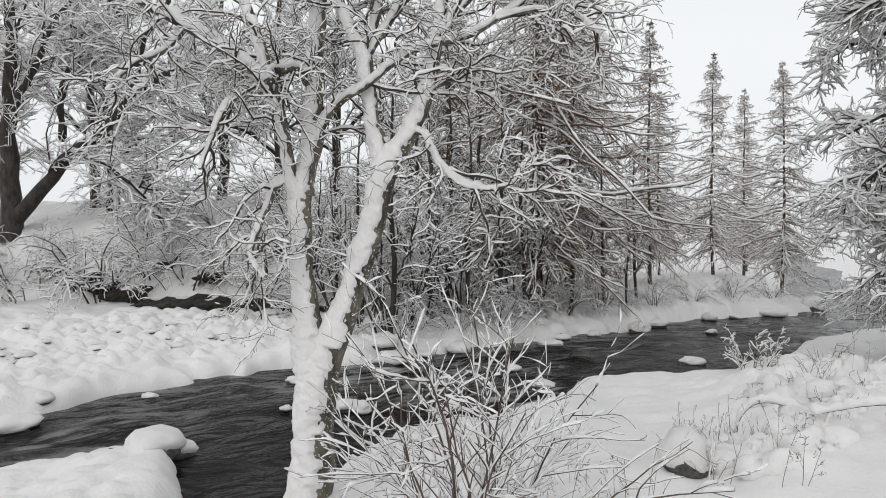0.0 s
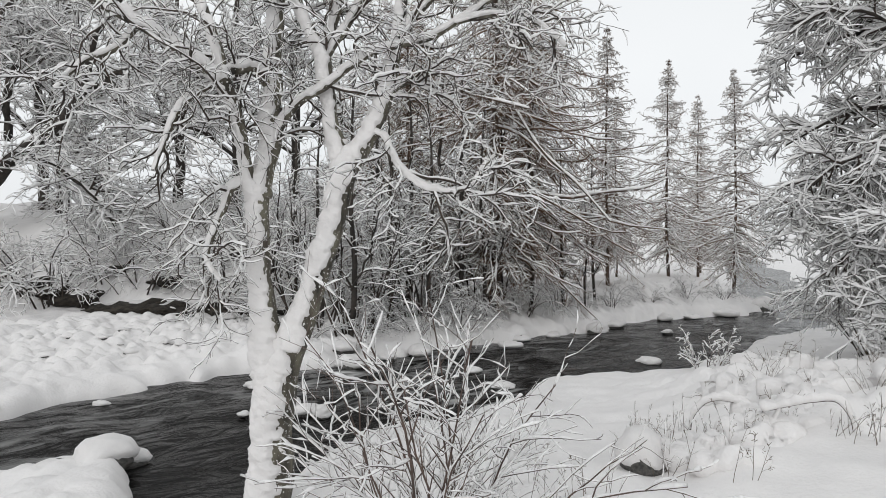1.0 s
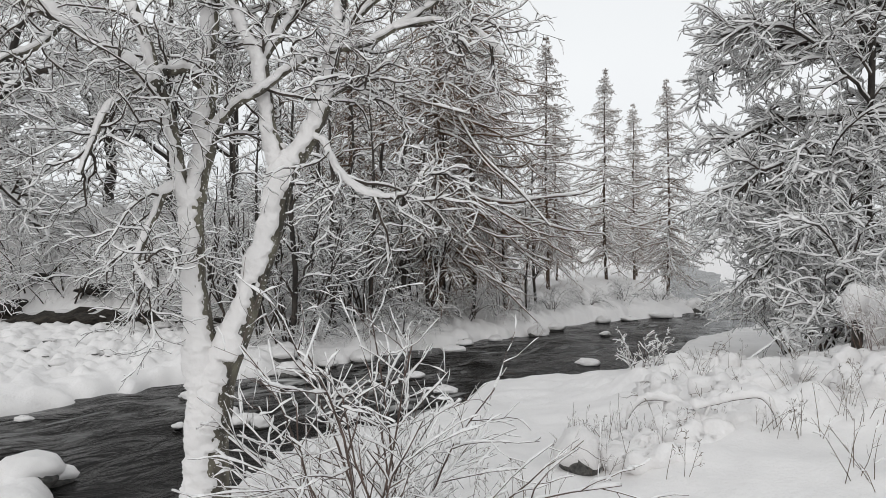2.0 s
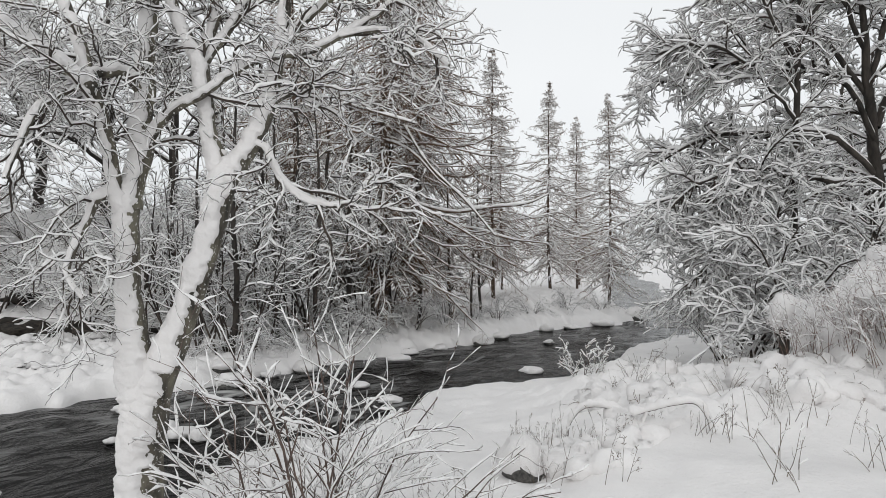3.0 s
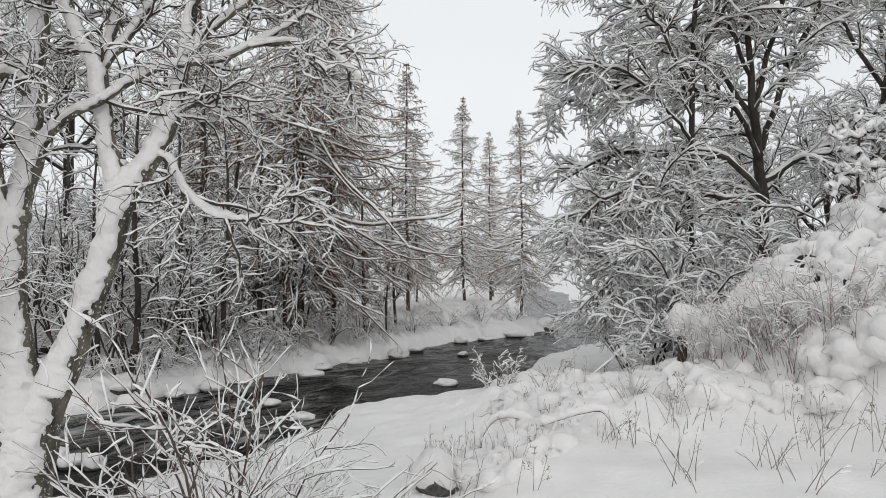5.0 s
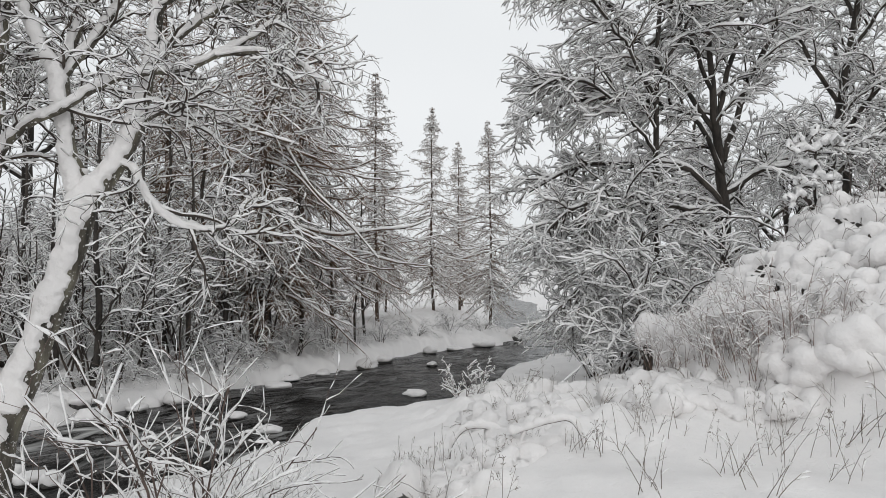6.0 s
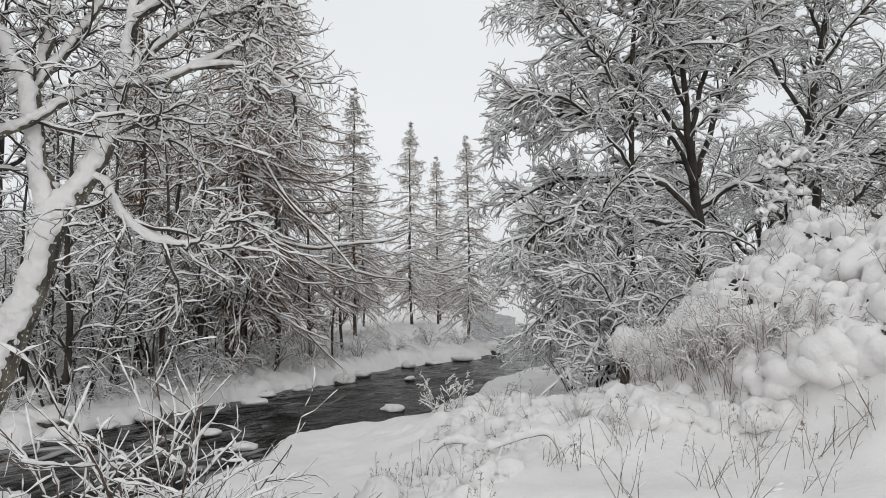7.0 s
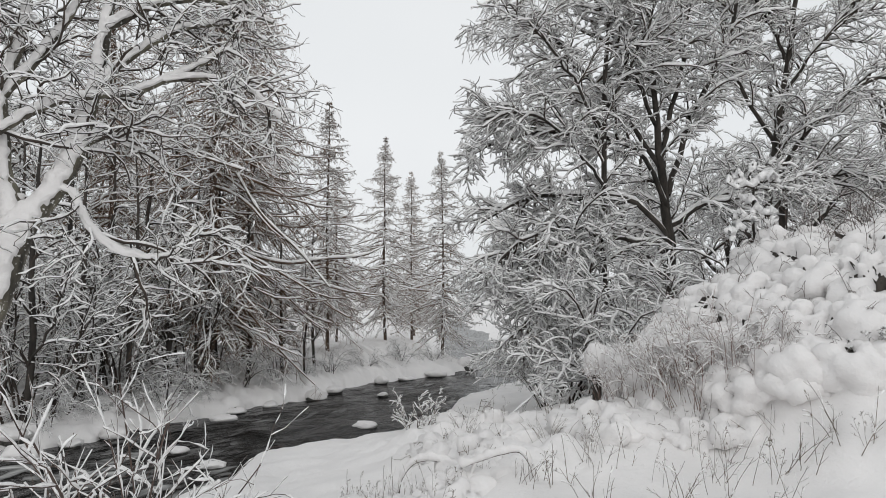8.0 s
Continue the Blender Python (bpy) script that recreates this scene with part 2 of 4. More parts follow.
def line_distance(x, y, line):
    """Distance to an open line and whether a point lies on its left."""
    best, left = np.full(x.shape, 1e9), np.zeros(x.shape, bool)
    for (ax, ay), (bx, by) in zip(line, line[1:]):
        dx, dy = bx - ax, by - ay
        u = np.clip(((x - ax) * dx + (y - ay) * dy) / (dx * dx + dy * dy), 0, 1)
        ex, ey = x - ax - u * dx, y - ay - u * dy
        d = ex * ex + ey * ey
        near = d < best
        best = np.where(near, d, best)
        left = np.where(near, dx * ey - dy * ex > 0, left)
    return np.sqrt(best), left


def ground_height(x, y):
    x, y = np.asarray(x, float), np.asarray(y, float)
    df, beyond = line_distance(x, y, FAR_SHORE)
    dn, past = line_distance(x, y, NEAR_SHORE)
    here = ~past
    rag = 0.18 * soft_noise(x * 1.3, y * 1.3, 3) + 0.10 * soft_noise(x * 3.7, y * 3.7, 4)
    sf = np.where(beyond, df, -df) + rag
    sn = np.where(here, dn, -dn) + rag
    bed = -0.45
    lumps = domes(x * 1.7, y * 1.7, 1) * 0.22 + domes(x * 3.0, y * 3.0, 2) * 0.34 + domes(x * 4.6, y * 4.6, 11) * 0.22
    left = smooth(1, -5, x)
    rise = y - 19.6 - 0.3 * np.maximum(0, -8 - x)
    far = (0.30 * smooth(-0.1, 0.35, sf) + 0.12 * smooth(0.3, 3, sf) + lumps * 0.58 * smooth(0.1, 0.8, sf) * (1 - 0.55 * smooth(4, 9, sf))
           + 0.5 * smooth(1.0, 4, sf) * (1 - left)
           + left * (0.35 * smooth(3, 8, sf) + 0.35 * smooth(-0.3, 0.2, rise) + 2.3 * smooth(0, 3.4, rise) + 1.1 * smooth(3, 9, rise) + 1.5 * smooth(9, 40, rise) + 0.5 * lumps * smooth(0, 1, rise))
           + 0.7 * smooth(6, 30, sf) * (1 - left) + 0.12 * soft_noise(x * 0.5, y * 0.5, 5) * smooth(0.5, 3, sf))
    near = (0.34 * smooth(-0.1, 0.4, sn) + 0.68 * smooth(0.4, 6.5, sn) + 0.07 * soft_noise(x * 0.9, y * 0.9, 6) * smooth(0.3, 2, sn)
            + 0.03 * soft_noise(x * 2.6, y * 2.6, 8) + lumps * 0.10 * smooth(0.2, 1, sn) * smooth(3.0, 0.8, sn))
    mound = smooth(1.05, 0.12, np.hypot(x - 11.1, y - 5.0) / 5.5 + 0.10 * soft_noise(x * 0.7, y * 0.7, 15))
    near = near + 2.25 * mound + (domes(x * 2.6, y * 2.6, 41) * 0.16 + domes(x * 4.4, y * 4.4, 42) * 0.17 + 0.12 * soft_noise(x * 1.4, y * 1.4, 43) + 0.05 * soft_noise(x * 5, y * 5, 44)) * smooth(0.04, 0.25, mound)
    near = near - 0.2 * smooth(-3.2, -4.4, x) * smooth(0.0, 0.4, sn) + 0.22 * lumps * smooth(-2.2, -3.2, x) * smooth(0.0, 0.5, sn) * smooth(4.5, 6, y)
    bushy = smooth(3.2, 4.6, x) * smooth(5.0, 6.0, y) * smooth(11.5, 9.5, y)
    near = near + lumps * 0.42 * bushy + 0.12 * bushy
    near = near + 1.2 * smooth(14, 30, sn) * smooth(10, 16, y)
    far_off = 0.9 * smooth(60, 300, np.hypot(x, y)) + 60 * smooth(300, 2500, np.hypot(x, y)) * (0.6 + 0.5 * soft_noise(x / 400, y / 400, 9))
    return bed + np.where(sf > sn, far + 0.45 * smooth(-0.15, 0.1, sf), near + 0.45 * smooth(-0.15, 0.1, sn)) + far_off


def on_ground(x, y, sink=0.06):
    return float(ground_height(np.array([x]), np.array([y]))[0]) - sink


def graded(lo, hi, a, b, step, grow, grow_low=0.0):
    """Grid lines, fine between a and b, wider outwards."""
    mid = list(np.arange(a, b, step))
    s, v = step, mid[-1]
    while v < hi:
        s *= grow
        v += s
        mid.append(v)
    s, v = step, mid[0]
    while v > lo:
        s *= grow_low or grow
        v -= s
        mid.insert(0, v)
    return np.array(mid)


def build_ground():
    xs, ys = graded(-3000, 3000, -9.5, 11, 0.06, 1.09), graded(-400, 3000, 5.5, 18, 0.06, 1.09, 1.035)
    X, Y = np.meshgrid(xs, ys)
    Z = ground_height(X.ravel(), Y.ravel()).reshape(X.shape)
    w, h = len(xs), len(ys)
    i = (np.arange(h - 1)[:, None] * w + np.arange(w - 1)).ravel()
    me = mesh_of("ground", np.stack([X, Y, Z], -1), np.stack([i, i + 1, i + w + 1, i + w], -1), SNOW)
    return tagged(new("ground", me), "deep fresh snow over river banks and fields", "ground", kind="structure")


def build_water():
    """A sheet under the banks, with lengths along and across the stream as its flow map."""
    far, near = spline([(x, y, 0, 0) for x, y in FAR_SHORE], 600)[:, :2], spline([(x, y, 0, 0) for x, y in NEAR_SHORE], 600)[:, :2]
    mid = np.array([(p + near[np.argmin(((near - p) ** 2).sum(1))]) / 2 for p in far[::4]])
    kern = np.ones(13) / 13
    mid = np.stack([np.convolve(np.pad(mid[:, c], 6, "edge"), kern, "valid") for c in (0, 1)], -1)
    run = np.r_[0, np.cumsum(np.linalg.norm(np.diff(mid, axis=0), axis=1))]
    xs, ys = graded(-45, 75, -8, 14, 0.18, 1.07), graded(-10, 125, 5.5, 24, 0.18, 1.07)
    X, Y = np.meshgrid(xs, ys)
    x, y = X.ravel(), Y.ravel()
    best, along, across = np.full(x.shape, 1e9), np.zeros(x.shape), np.zeros(x.shape)
    for (ax, ay), (bx, by), r0, r1 in zip(mid, mid[1:], run, run[1:]):
        dx, dy, n = bx - ax, by - ay, max(r1 - r0, 1e-6)
        f = ((x - ax) * dx + (y - ay) * dy) / n ** 2
        g = np.clip(f, 0, 1)
        ex, ey = x - ax - g * dx, y - ay - g * dy
        d = ex * ex + ey * ey
        near_it = d < best
        best = np.where(near_it, d, best)
        along = np.where(near_it, r0 + g * n, along)
        across = np.where(near_it, np.sign(dx * ey - dy * ex) * np.sqrt(d), across)
    z = 0.05 * soft_noise(along * 0.8, across * 1.3, 20) + 0.03 * soft_noise(along * 1.9, across * 2.4, 21)
    w, h = len(xs), len(ys)
    i = (np.arange(h - 1)[:, None] * w + np.arange(w - 1)).ravel()
    q = np.stack([i, i + 1, i + w + 1, i + w], -1)
    me = mesh_of("water", np.stack([x, y, z], -1), q, WATER)
    layer = me.uv_layers.new(name="flow")
    layer.data.foreach_set("uv", np.stack([along, across], -1)[q.ravel()].astype(np.float32).ravel())
    return tagged(new("water", me), "dark fast-flowing stream with grey ripples", "water", kind="structure")


build_ground()
build_water()


# ------------------------------------------------------------------ trees
def thing(name, at, turn, label, category, group="", size=1.0):
    ob = new(name)
    ob.matrix_world = pose(*at, 0, 0, turn) @ Matrix.Scale(size, 4)
    return tagged(ob, label, category, group)


def larch(seed, height, reach, boughs, detail, at, turn, label, group="", size=1.0, bare=0.16, snow=0.018, trunk=0.14, sag=0.17, extra=()):
    """A straight trunk with whorled boughs that droop, hung with fine twigs and snow."""
    rng = np.random.default_rng(seed)
    tree = thing("larch_tree", at, turn, label, "tree", group, size)
    k = 14
    z = np.linspace(-0.8, height, k)
    line = np.stack([0.06 * np.cumsum(rng.normal(size=k)) * 0.5, 0.06 * np.cumsum(rng.normal(size=k)) * 0.5, z], -1)[None]
    rad = (trunk * (1 - np.clip(z / height, 0, 1)) ** 0.8 + 0.012)[None]
    s = Soup()
    s.tubes(line, rad, 9)
    part("trunk", s.mesh("trunk", BARK_BROWN), tree)
    t = np.sort(bare * 0.5 + (0.995 - bare * 0.5) * rng.uniform(0, 1, boughs) ** 1.05)
    f = (0.8 + t * height) / (height + 0.8) * (k - 1)
    i = np.clip(f.astype(int), 0, k - 2)
    base = line[0, i] + (line[0, i + 1] - line[0, i]) * (f - i)[:, None]
    az = np.arange(boughs) * 2.4 + rng.uniform(-0.6, 0.6, boughs)
    L = reach * np.minimum(1.05 * (1.015 - t), 0.75 + 0.25 * (1 - t)) * rng.uniform(0.6, 1.2, boughs) * np.where(t < bare, 0.6, 1)
    d = unit(np.stack([np.cos(az), np.sin(az), rng.uniform(-0.3, 0.1, boughs) + 0.45 * (t - 0.4)], -1))
    kb = 9
    B = np.empty((boughs, kb, 3))
    B[:, 0] = base
    fall = -sag * np.clip(1.25 - t, 0.25, 1) * rng.uniform(0.5, 1.4, boughs)
    for j in range(1, kb):
        d = d + 0.10 * rng.normal(size=d.shape)
        d[:, 2] += fall if j < 6 else 0.14
        d = unit(d)
        B[:, j] = B[:, j - 1] + d * (L / (kb - 1))[:, None]
    BR = np.clip(0.008 * L + 0.005, 0.006, 0.04)[:, None] * np.linspace(1, 0.4, kb)
    T1, R1 = sprout(rng, B, BR, detail[0], (0.08, 1.0), 0.24 * L + 0.12, 55, -0.08, -0.16, 0.16, 6, 0.011, 0.5, 0.5, 0.007)
    T2, R2 = sprout(rng, T1, R1, detail[1], (0.1, 1.0), np.repeat(0.10 * L + 0.08, detail[0]), 48, -0.05, -0.16, 0.2, 4, 0.008, 0.3, 0.3, 0.006)
    T3, R3 = sprout(rng, T1, R1, detail[2], (0.05, 1.0), np.repeat(0.09 * L + 0.10, detail[0]), 60, -0.3, -0.3, 0.2, 3, 0.006, 0.3, 0.1, 0.0055)
    for points in extra:
        l = spline(points, 24)[None]
        s = Soup()
        s.tubes(l[..., :3], np.maximum(0.6 * l[..., 3], 0.01), 6)
        bough = part("limb", s.mesh("limb", BARK_BROWN), tree)
        s = Soup()
        snow_on(rng, s, l[..., :3], 0.6 * l[..., 3], 0.036, 8, 1.0, 0.35, 0.0, 2)
        part("packed_snow", s.mesh("packed_snow", SNOW_TREE), bough, "thick ridge of snow")
    s = Soup()
    s.tubes(B, BR, 3)
    s.tubes(T1, R1, 3)
    s.tubes(T2, R2, 3)
    s.tubes(T3, R3, 3)
    tagged(part("crown", s.mesh("crown", TWIG_LARCH), tree, "brown boughs and hanging twigs"), kind="stuff")
    s = Soup()
    snow_on(rng, s, B, BR, snow * 1.25, 4, 1.0, 0.4, 0.05)
    snow_on(rng, s, T1, R1, snow * 1.1, 3, 0.75, 0.3, 0.1)
    snow_on(rng, s, T2, R2, snow * 0.85, 3, 0.45, 0.25)
    tagged(part("snow_load", s.mesh("snow_load", SNOW_TREE), tree, "white snow lying on the boughs"), kind="stuff")
    return tree


def broadleaf(seed, limbs, counts, at, turn, label, group="", size=1.0, snow=0.02, bark=None, lengths=(1.6, 0.75, 0.3), droop=-0.02, lift=0.25, name="bare_tree", rings=1, crook=0.17, layer=0.3):
    """A bare tree from main limbs, each a few points (x, y, z, r) from its own foot, and three orders of side shoots with snow."""
    rng = np.random.default_rng(seed)
    tree = thing(name, at, turn, label, "tree", group, size)
    bark = bark or BARK_DARK
    lines = [spline(l, 14) for l in limbs]
    P, R = np.array([l[:, :3] for l in lines]), np.array([np.maximum(l[:, 3], 0.008) for l in lines])
    P[:, 1:-1] += 0.03 * rng.normal(size=P[:, 1:-1].shape)
    for i in range(len(P)):
        s = Soup()
        s.tubes(P[i:i + 1], R[i:i + 1], 10 if i == 0 else 7)
        part("limb" if i else "trunk", s.mesh("limb" if i else "trunk", bark), tree)
    ks = (10, 7, 4) if rings > 1 else (7, 5, 3)
    B1, Q1 = sprout(rng, P, R, counts[0], (0.2, 1.0), lengths[0], 48, lift, droop * 0.6, crook, ks[0], 0.030, 0.4, layer, 0.012)
    B2, Q2 = sprout(rng, B1, Q1, counts[1], (0.1, 1.0), lengths[1], 46, lift * 0.3, droop * 0.8, crook * 1.3, ks[1], 0.014, 0.45, layer, 0.007)
    B3, Q3 = sprout(rng, B2, Q2, counts[2], (0.12, 1.0), lengths[2], 46, 0.04, droop, crook * 1.6, ks[2], 0.006, 0.3, 0.2, 0.0045)
    s = Soup()
    s.tubes(B1, Q1, 5)
    s.tubes(B2, Q2, 3)
    s.tubes(B3, Q3, 3)
    tagged(part("crown", s.mesh("crown", TWIG), tree, "tangle of dark branches and twigs"), kind="stuff")
    s = Soup()
    snow_on(rng, s, P, R, snow * 1.2, 7, 1.0, 0.3, 0.0, rings)
    snow_on(rng, s, B1, Q1, snow * 1.35, 5, 1.0, 0.4, 0.04, rings)
    snow_on(rng, s, B2, Q2, snow * 1.0, 4, 1.0, 0.4, 0.06, rings)
    snow_on(rng, s, B3, Q3, snow * 0.62, 3, 0.75, 0.25)
    tagged(part("snow_load", s.mesh("snow_load", SNOW_TREE), tree, "white snow lying along every branch"), kind="stuff")
    return tree


def shrub(seed, stems, height, flop, counts, at, turn, label, group="", size=1.0, snow=0.018, twig=None, spread=0.5, name="snowy_shrub", foot=0.12, fine=0.004, stem=0.010, gaps=0.0, rings=1, crook=0.17):
    """Many stems from one stool that arch over under the snow."""
    rng = np.random.default_rng(seed)
    bush = thing(name, at, turn, label, "shrub", group, size)
    twig = twig or TWIG
    az = rng.uniform(0, 2 * np.pi, stems)
    out = spread * rng.uniform(0.2, 1.2, stems)
    d = unit(np.stack([np.cos(az) * out, np.sin(az) * out, np.ones(stems)], -1))
    k = 8
    P = np.empty((stems, k, 3))
    P[:, 0] = np.stack([np.cos(az), np.sin(az), np.zeros(stems)], -1) * foot * rng.uniform(0, 1, (stems, 1)) - np.array([0, 0, 0.15])
    L = height * rng.uniform(0.6, 1.2, stems)
    for j in range(1, k):
        d = d + 0.09 * rng.normal(size=d.shape)
        d[:, 2] -= flop * j / k
        d = unit(d)
        P[:, j] = P[:, j - 1] + d * (L / (k - 1))[:, None]
    R = np.clip(stem * L, 0.005, 0.03)[:, None] * np.linspace(1, 0.35, k)
    B1, Q1 = sprout(rng, P, R, counts[0], (0.25, 1.0), 0.42 * height, 42, 0.12, -flop * 0.3, crook, 6, 0.0095, 0.5, 0.1, fine)
    B2, Q2 = sprout(rng, B1, Q1, counts[1], (0.15, 1.0), 0.16 * height, 44, 0.03, -flop * 0.3, crook * 1.4, 4, 0.007, 0.4, 0.1, fine * 0.8)
    s = Soup()
    s.tubes(P, R, 5)
    s.tubes(B1, Q1, 4)
    s.tubes(B2, Q2, 3)
    tagged(part("crown", s.mesh("crown", twig), bush, "arching stems and thin twigs"), kind="stuff")
    s = Soup()
    snow_on(rng, s, P, R, snow, 5, 1.0, 0.4, gaps, rings)
    snow_on(rng, s, B1, Q1, snow * 1.1, 4, 0.95, 0.35, gaps, rings)
    snow_on(rng, s, B2, Q2, snow * 0.85, 4, 0.8, 0.3, gaps, rings)
    tagged(part("snow_load", s.mesh("snow_load", SNOW_TREE), bush, "white snow clinging to the twigs"), kind="stuff")
    return bush


def snowed_tree(seed, limbs, counts, at, label, wind, lengths, snow, name):
    """A tree seen close: stout limbs, each with wind-packed snow on one side of it, and twigs on all but the two stems."""
    rng = np.random.default_rng(seed)
    tree = thing(name, at, 0, label, "tree")
    lines = [spline(l, 60) for l in limbs]
    wind = unit(np.array(wind))
    sides = 34
    a = np.arange(sides) * 2 * np.pi / sides + 0.4
    for i, l in enumerate(lines):
        p, r = l[None, :, :3].copy(), np.maximum(l[None, :, 3], 0.006)
        z = np.linspace(0, 9, 60)
        p[0, 2:, 0] += r[0, 2:] * 0.25 * soft_noise(z[2:], np.full(58, i * 3.3), 30)
        r = r * (1 + 0.06 * soft_noise(z * 3, np.full(60, i * 1.7), 31))
        lines[i] = np.concatenate([p[0], r[0][:, None]], 1)
        s = Soup()
        s.tubes(p, r, 12)
        stem = part("limb" if i else "trunk", s.mesh("limb" if i else "trunk", BARK), tree)
        P = lines[i]
        k = max(30, int(np.linalg.norm(np.diff(P[:, :3], axis=0), axis=1).sum() / 0.016))
        u = np.linspace(0, 59, k)
        P = np.stack([np.interp(u, np.arange(60), P[:, c]) for c in range(4)], -1)
        T = unit(np.gradient(P[:, :3], axis=0))
        ref = np.array([1.0, 0, 0]) if np.abs(T[:, 2]).mean() > 0.85 else np.array([0, 0, 1.0])
        U = unit(np.cross(T, ref))
        V = np.cross(U, T)
        ring = np.cos(a)[:, None] * U[:, None] + np.sin(a)[:, None] * V[:, None]
        steep = np.abs(T[:, 2:]) ** 1.5
        face = (ring @ wind) * (0.3 + 0.7 * steep) + 0.9 * ring[..., 2] * (np.sqrt(1 - np.clip(T[:, 2:], -1, 1) ** 2))
        run = np.arange(k)[:, None] * 0.016
        arc = a * np.maximum(P[:, 3:], 0.03)
        rag = 0.22 * soft_noise(run * 2.5 + i * 11, arc * 3, 37) + 0.16 * soft_noise(run * 7 + i * 31, arc * 7, 32) + 0.36 * soft_noise(run * 13, arc * 15 + i, 33) + 0.26 * soft_noise(run * 22, arc * 26 + i, 36)
        cover = smooth(-0.12, 0.16, face + rag)
        lump = 1 + 0.45 * soft_noise(run * 11, arc * 11 + i * 5, 34) + 0.3 * soft_noise(run * 17, arc * 20, 35) + 0.3 * soft_noise(run * 34, arc * 36, 38)
        thick = (0.007 + 0.26 * P[:, 3:] + 0.010 * (1 - T[:, 2:] ** 2)) * lump
        R = P[:, 3:] * 0.9 + (P[:, 3:] * 0.1 + thick) * cover - 0.004 * (cover < 0.02)
        s = Soup()
        s.tubes(P[None, :, :3], R[None], sides)
        part("packed_snow", s.mesh("packed_snow", SNOW), stem, "rough snow packed on the windward side")
    L = np.array(lines)[2:, ::4]
    P, R = L[..., :3], L[..., 3]
    B1, Q1 = sprout(rng, P, R, counts[0], (0.15, 1.0), lengths[0], 52, 0.05, -0.04, 0.24, 12, 0.011, 0.3, 0.2, 0.005)
    B2, Q2 = sprout(rng, B1, Q1, counts[1], (0.12, 1.0), lengths[1], 50, 0.05, -0.03, 0.26, 8, 0.0065, 0.4, 0.2, 0.0035)
    B3, Q3 = sprout(rng, B2, Q2, counts[2], (0.12, 1.0), lengths[2], 48, 0.05, -0.03, 0.26, 5, 0.004, 0.3, 0.1, 0.0025)
    s = Soup()
    s.tubes(B1, Q1, 6)
    s.tubes(B2, Q2, 4)
    s.tubes(B3, Q3, 3)
    tagged(part("crown", s.mesh("crown", TWIG), tree, "thin crooked dark twigs"), kind="stuff")
    s = Soup()
    snow_on(rng, s, B1, Q1, snow * 1.4, 6, 1.0, 0.4, 0.15, 2)
    snow_on(rng, s, B2, Q2, snow * 1.15, 5, 0.85, 0.4, 0.2, 2)
    snow_on(rng, s, B3, Q3, snow * 0.85, 4, 0.6, 0.4)
    tagged(part("snow_load", s.mesh("snow_load", SNOW_TREE), tree, "ridges of white snow on the twigs"), kind="stuff")
    return tree


# ------------------------------------------------------------------ stones, weeds
def lump_mesh(name, rng, mat, squash, rough, cut=None, fine=2):
    bm = bmesh.new()
    bmesh.ops.create_icosphere(bm, subdivisions=fine, radius=1)
    off = Vector(rng.uniform(-50, 50, 3))
    for v in bm.verts:
        n = noise.noise(v.co * 1.3 + off) * rough + noise.noise(v.co * 3.1 + off) * rough * 0.5
        v.co *= 1 + n
        if cut is not None and v.co.z < cut:
            v.co.z = cut + (v.co.z - cut) * 0.12
            v.co.x *= 0.95
            v.co.y *= 0.95
        v.co.z *= squash
    for f in bm.faces:
        f.smooth = True
    me = bpy.data.meshes.new(name)
    bm.to_mesh(me)
    bm.free()
    me.materials.append(mat)
    return me


def stone(seed, cap, label, group):
    """A rock of radius about 1 with a pillow of snow on it."""
    rng = np.random.default_rng(seed)
    ob = tagged(new("snow_capped_stone"), label, "stone", group)
    part("rock", lump_mesh("rock", rng, ROCK, 0.6, 0.35), ob)
    pillow = part("snow_cap", lump_mesh("snow_cap", rng, SNOW, cap, 0.34, -0.3, 3), ob, "rounded pillow of white snow")
    pillow.location = (0, 0, 0.22)
    pillow.scale = (1.1, 1.1, 1)
    return ob


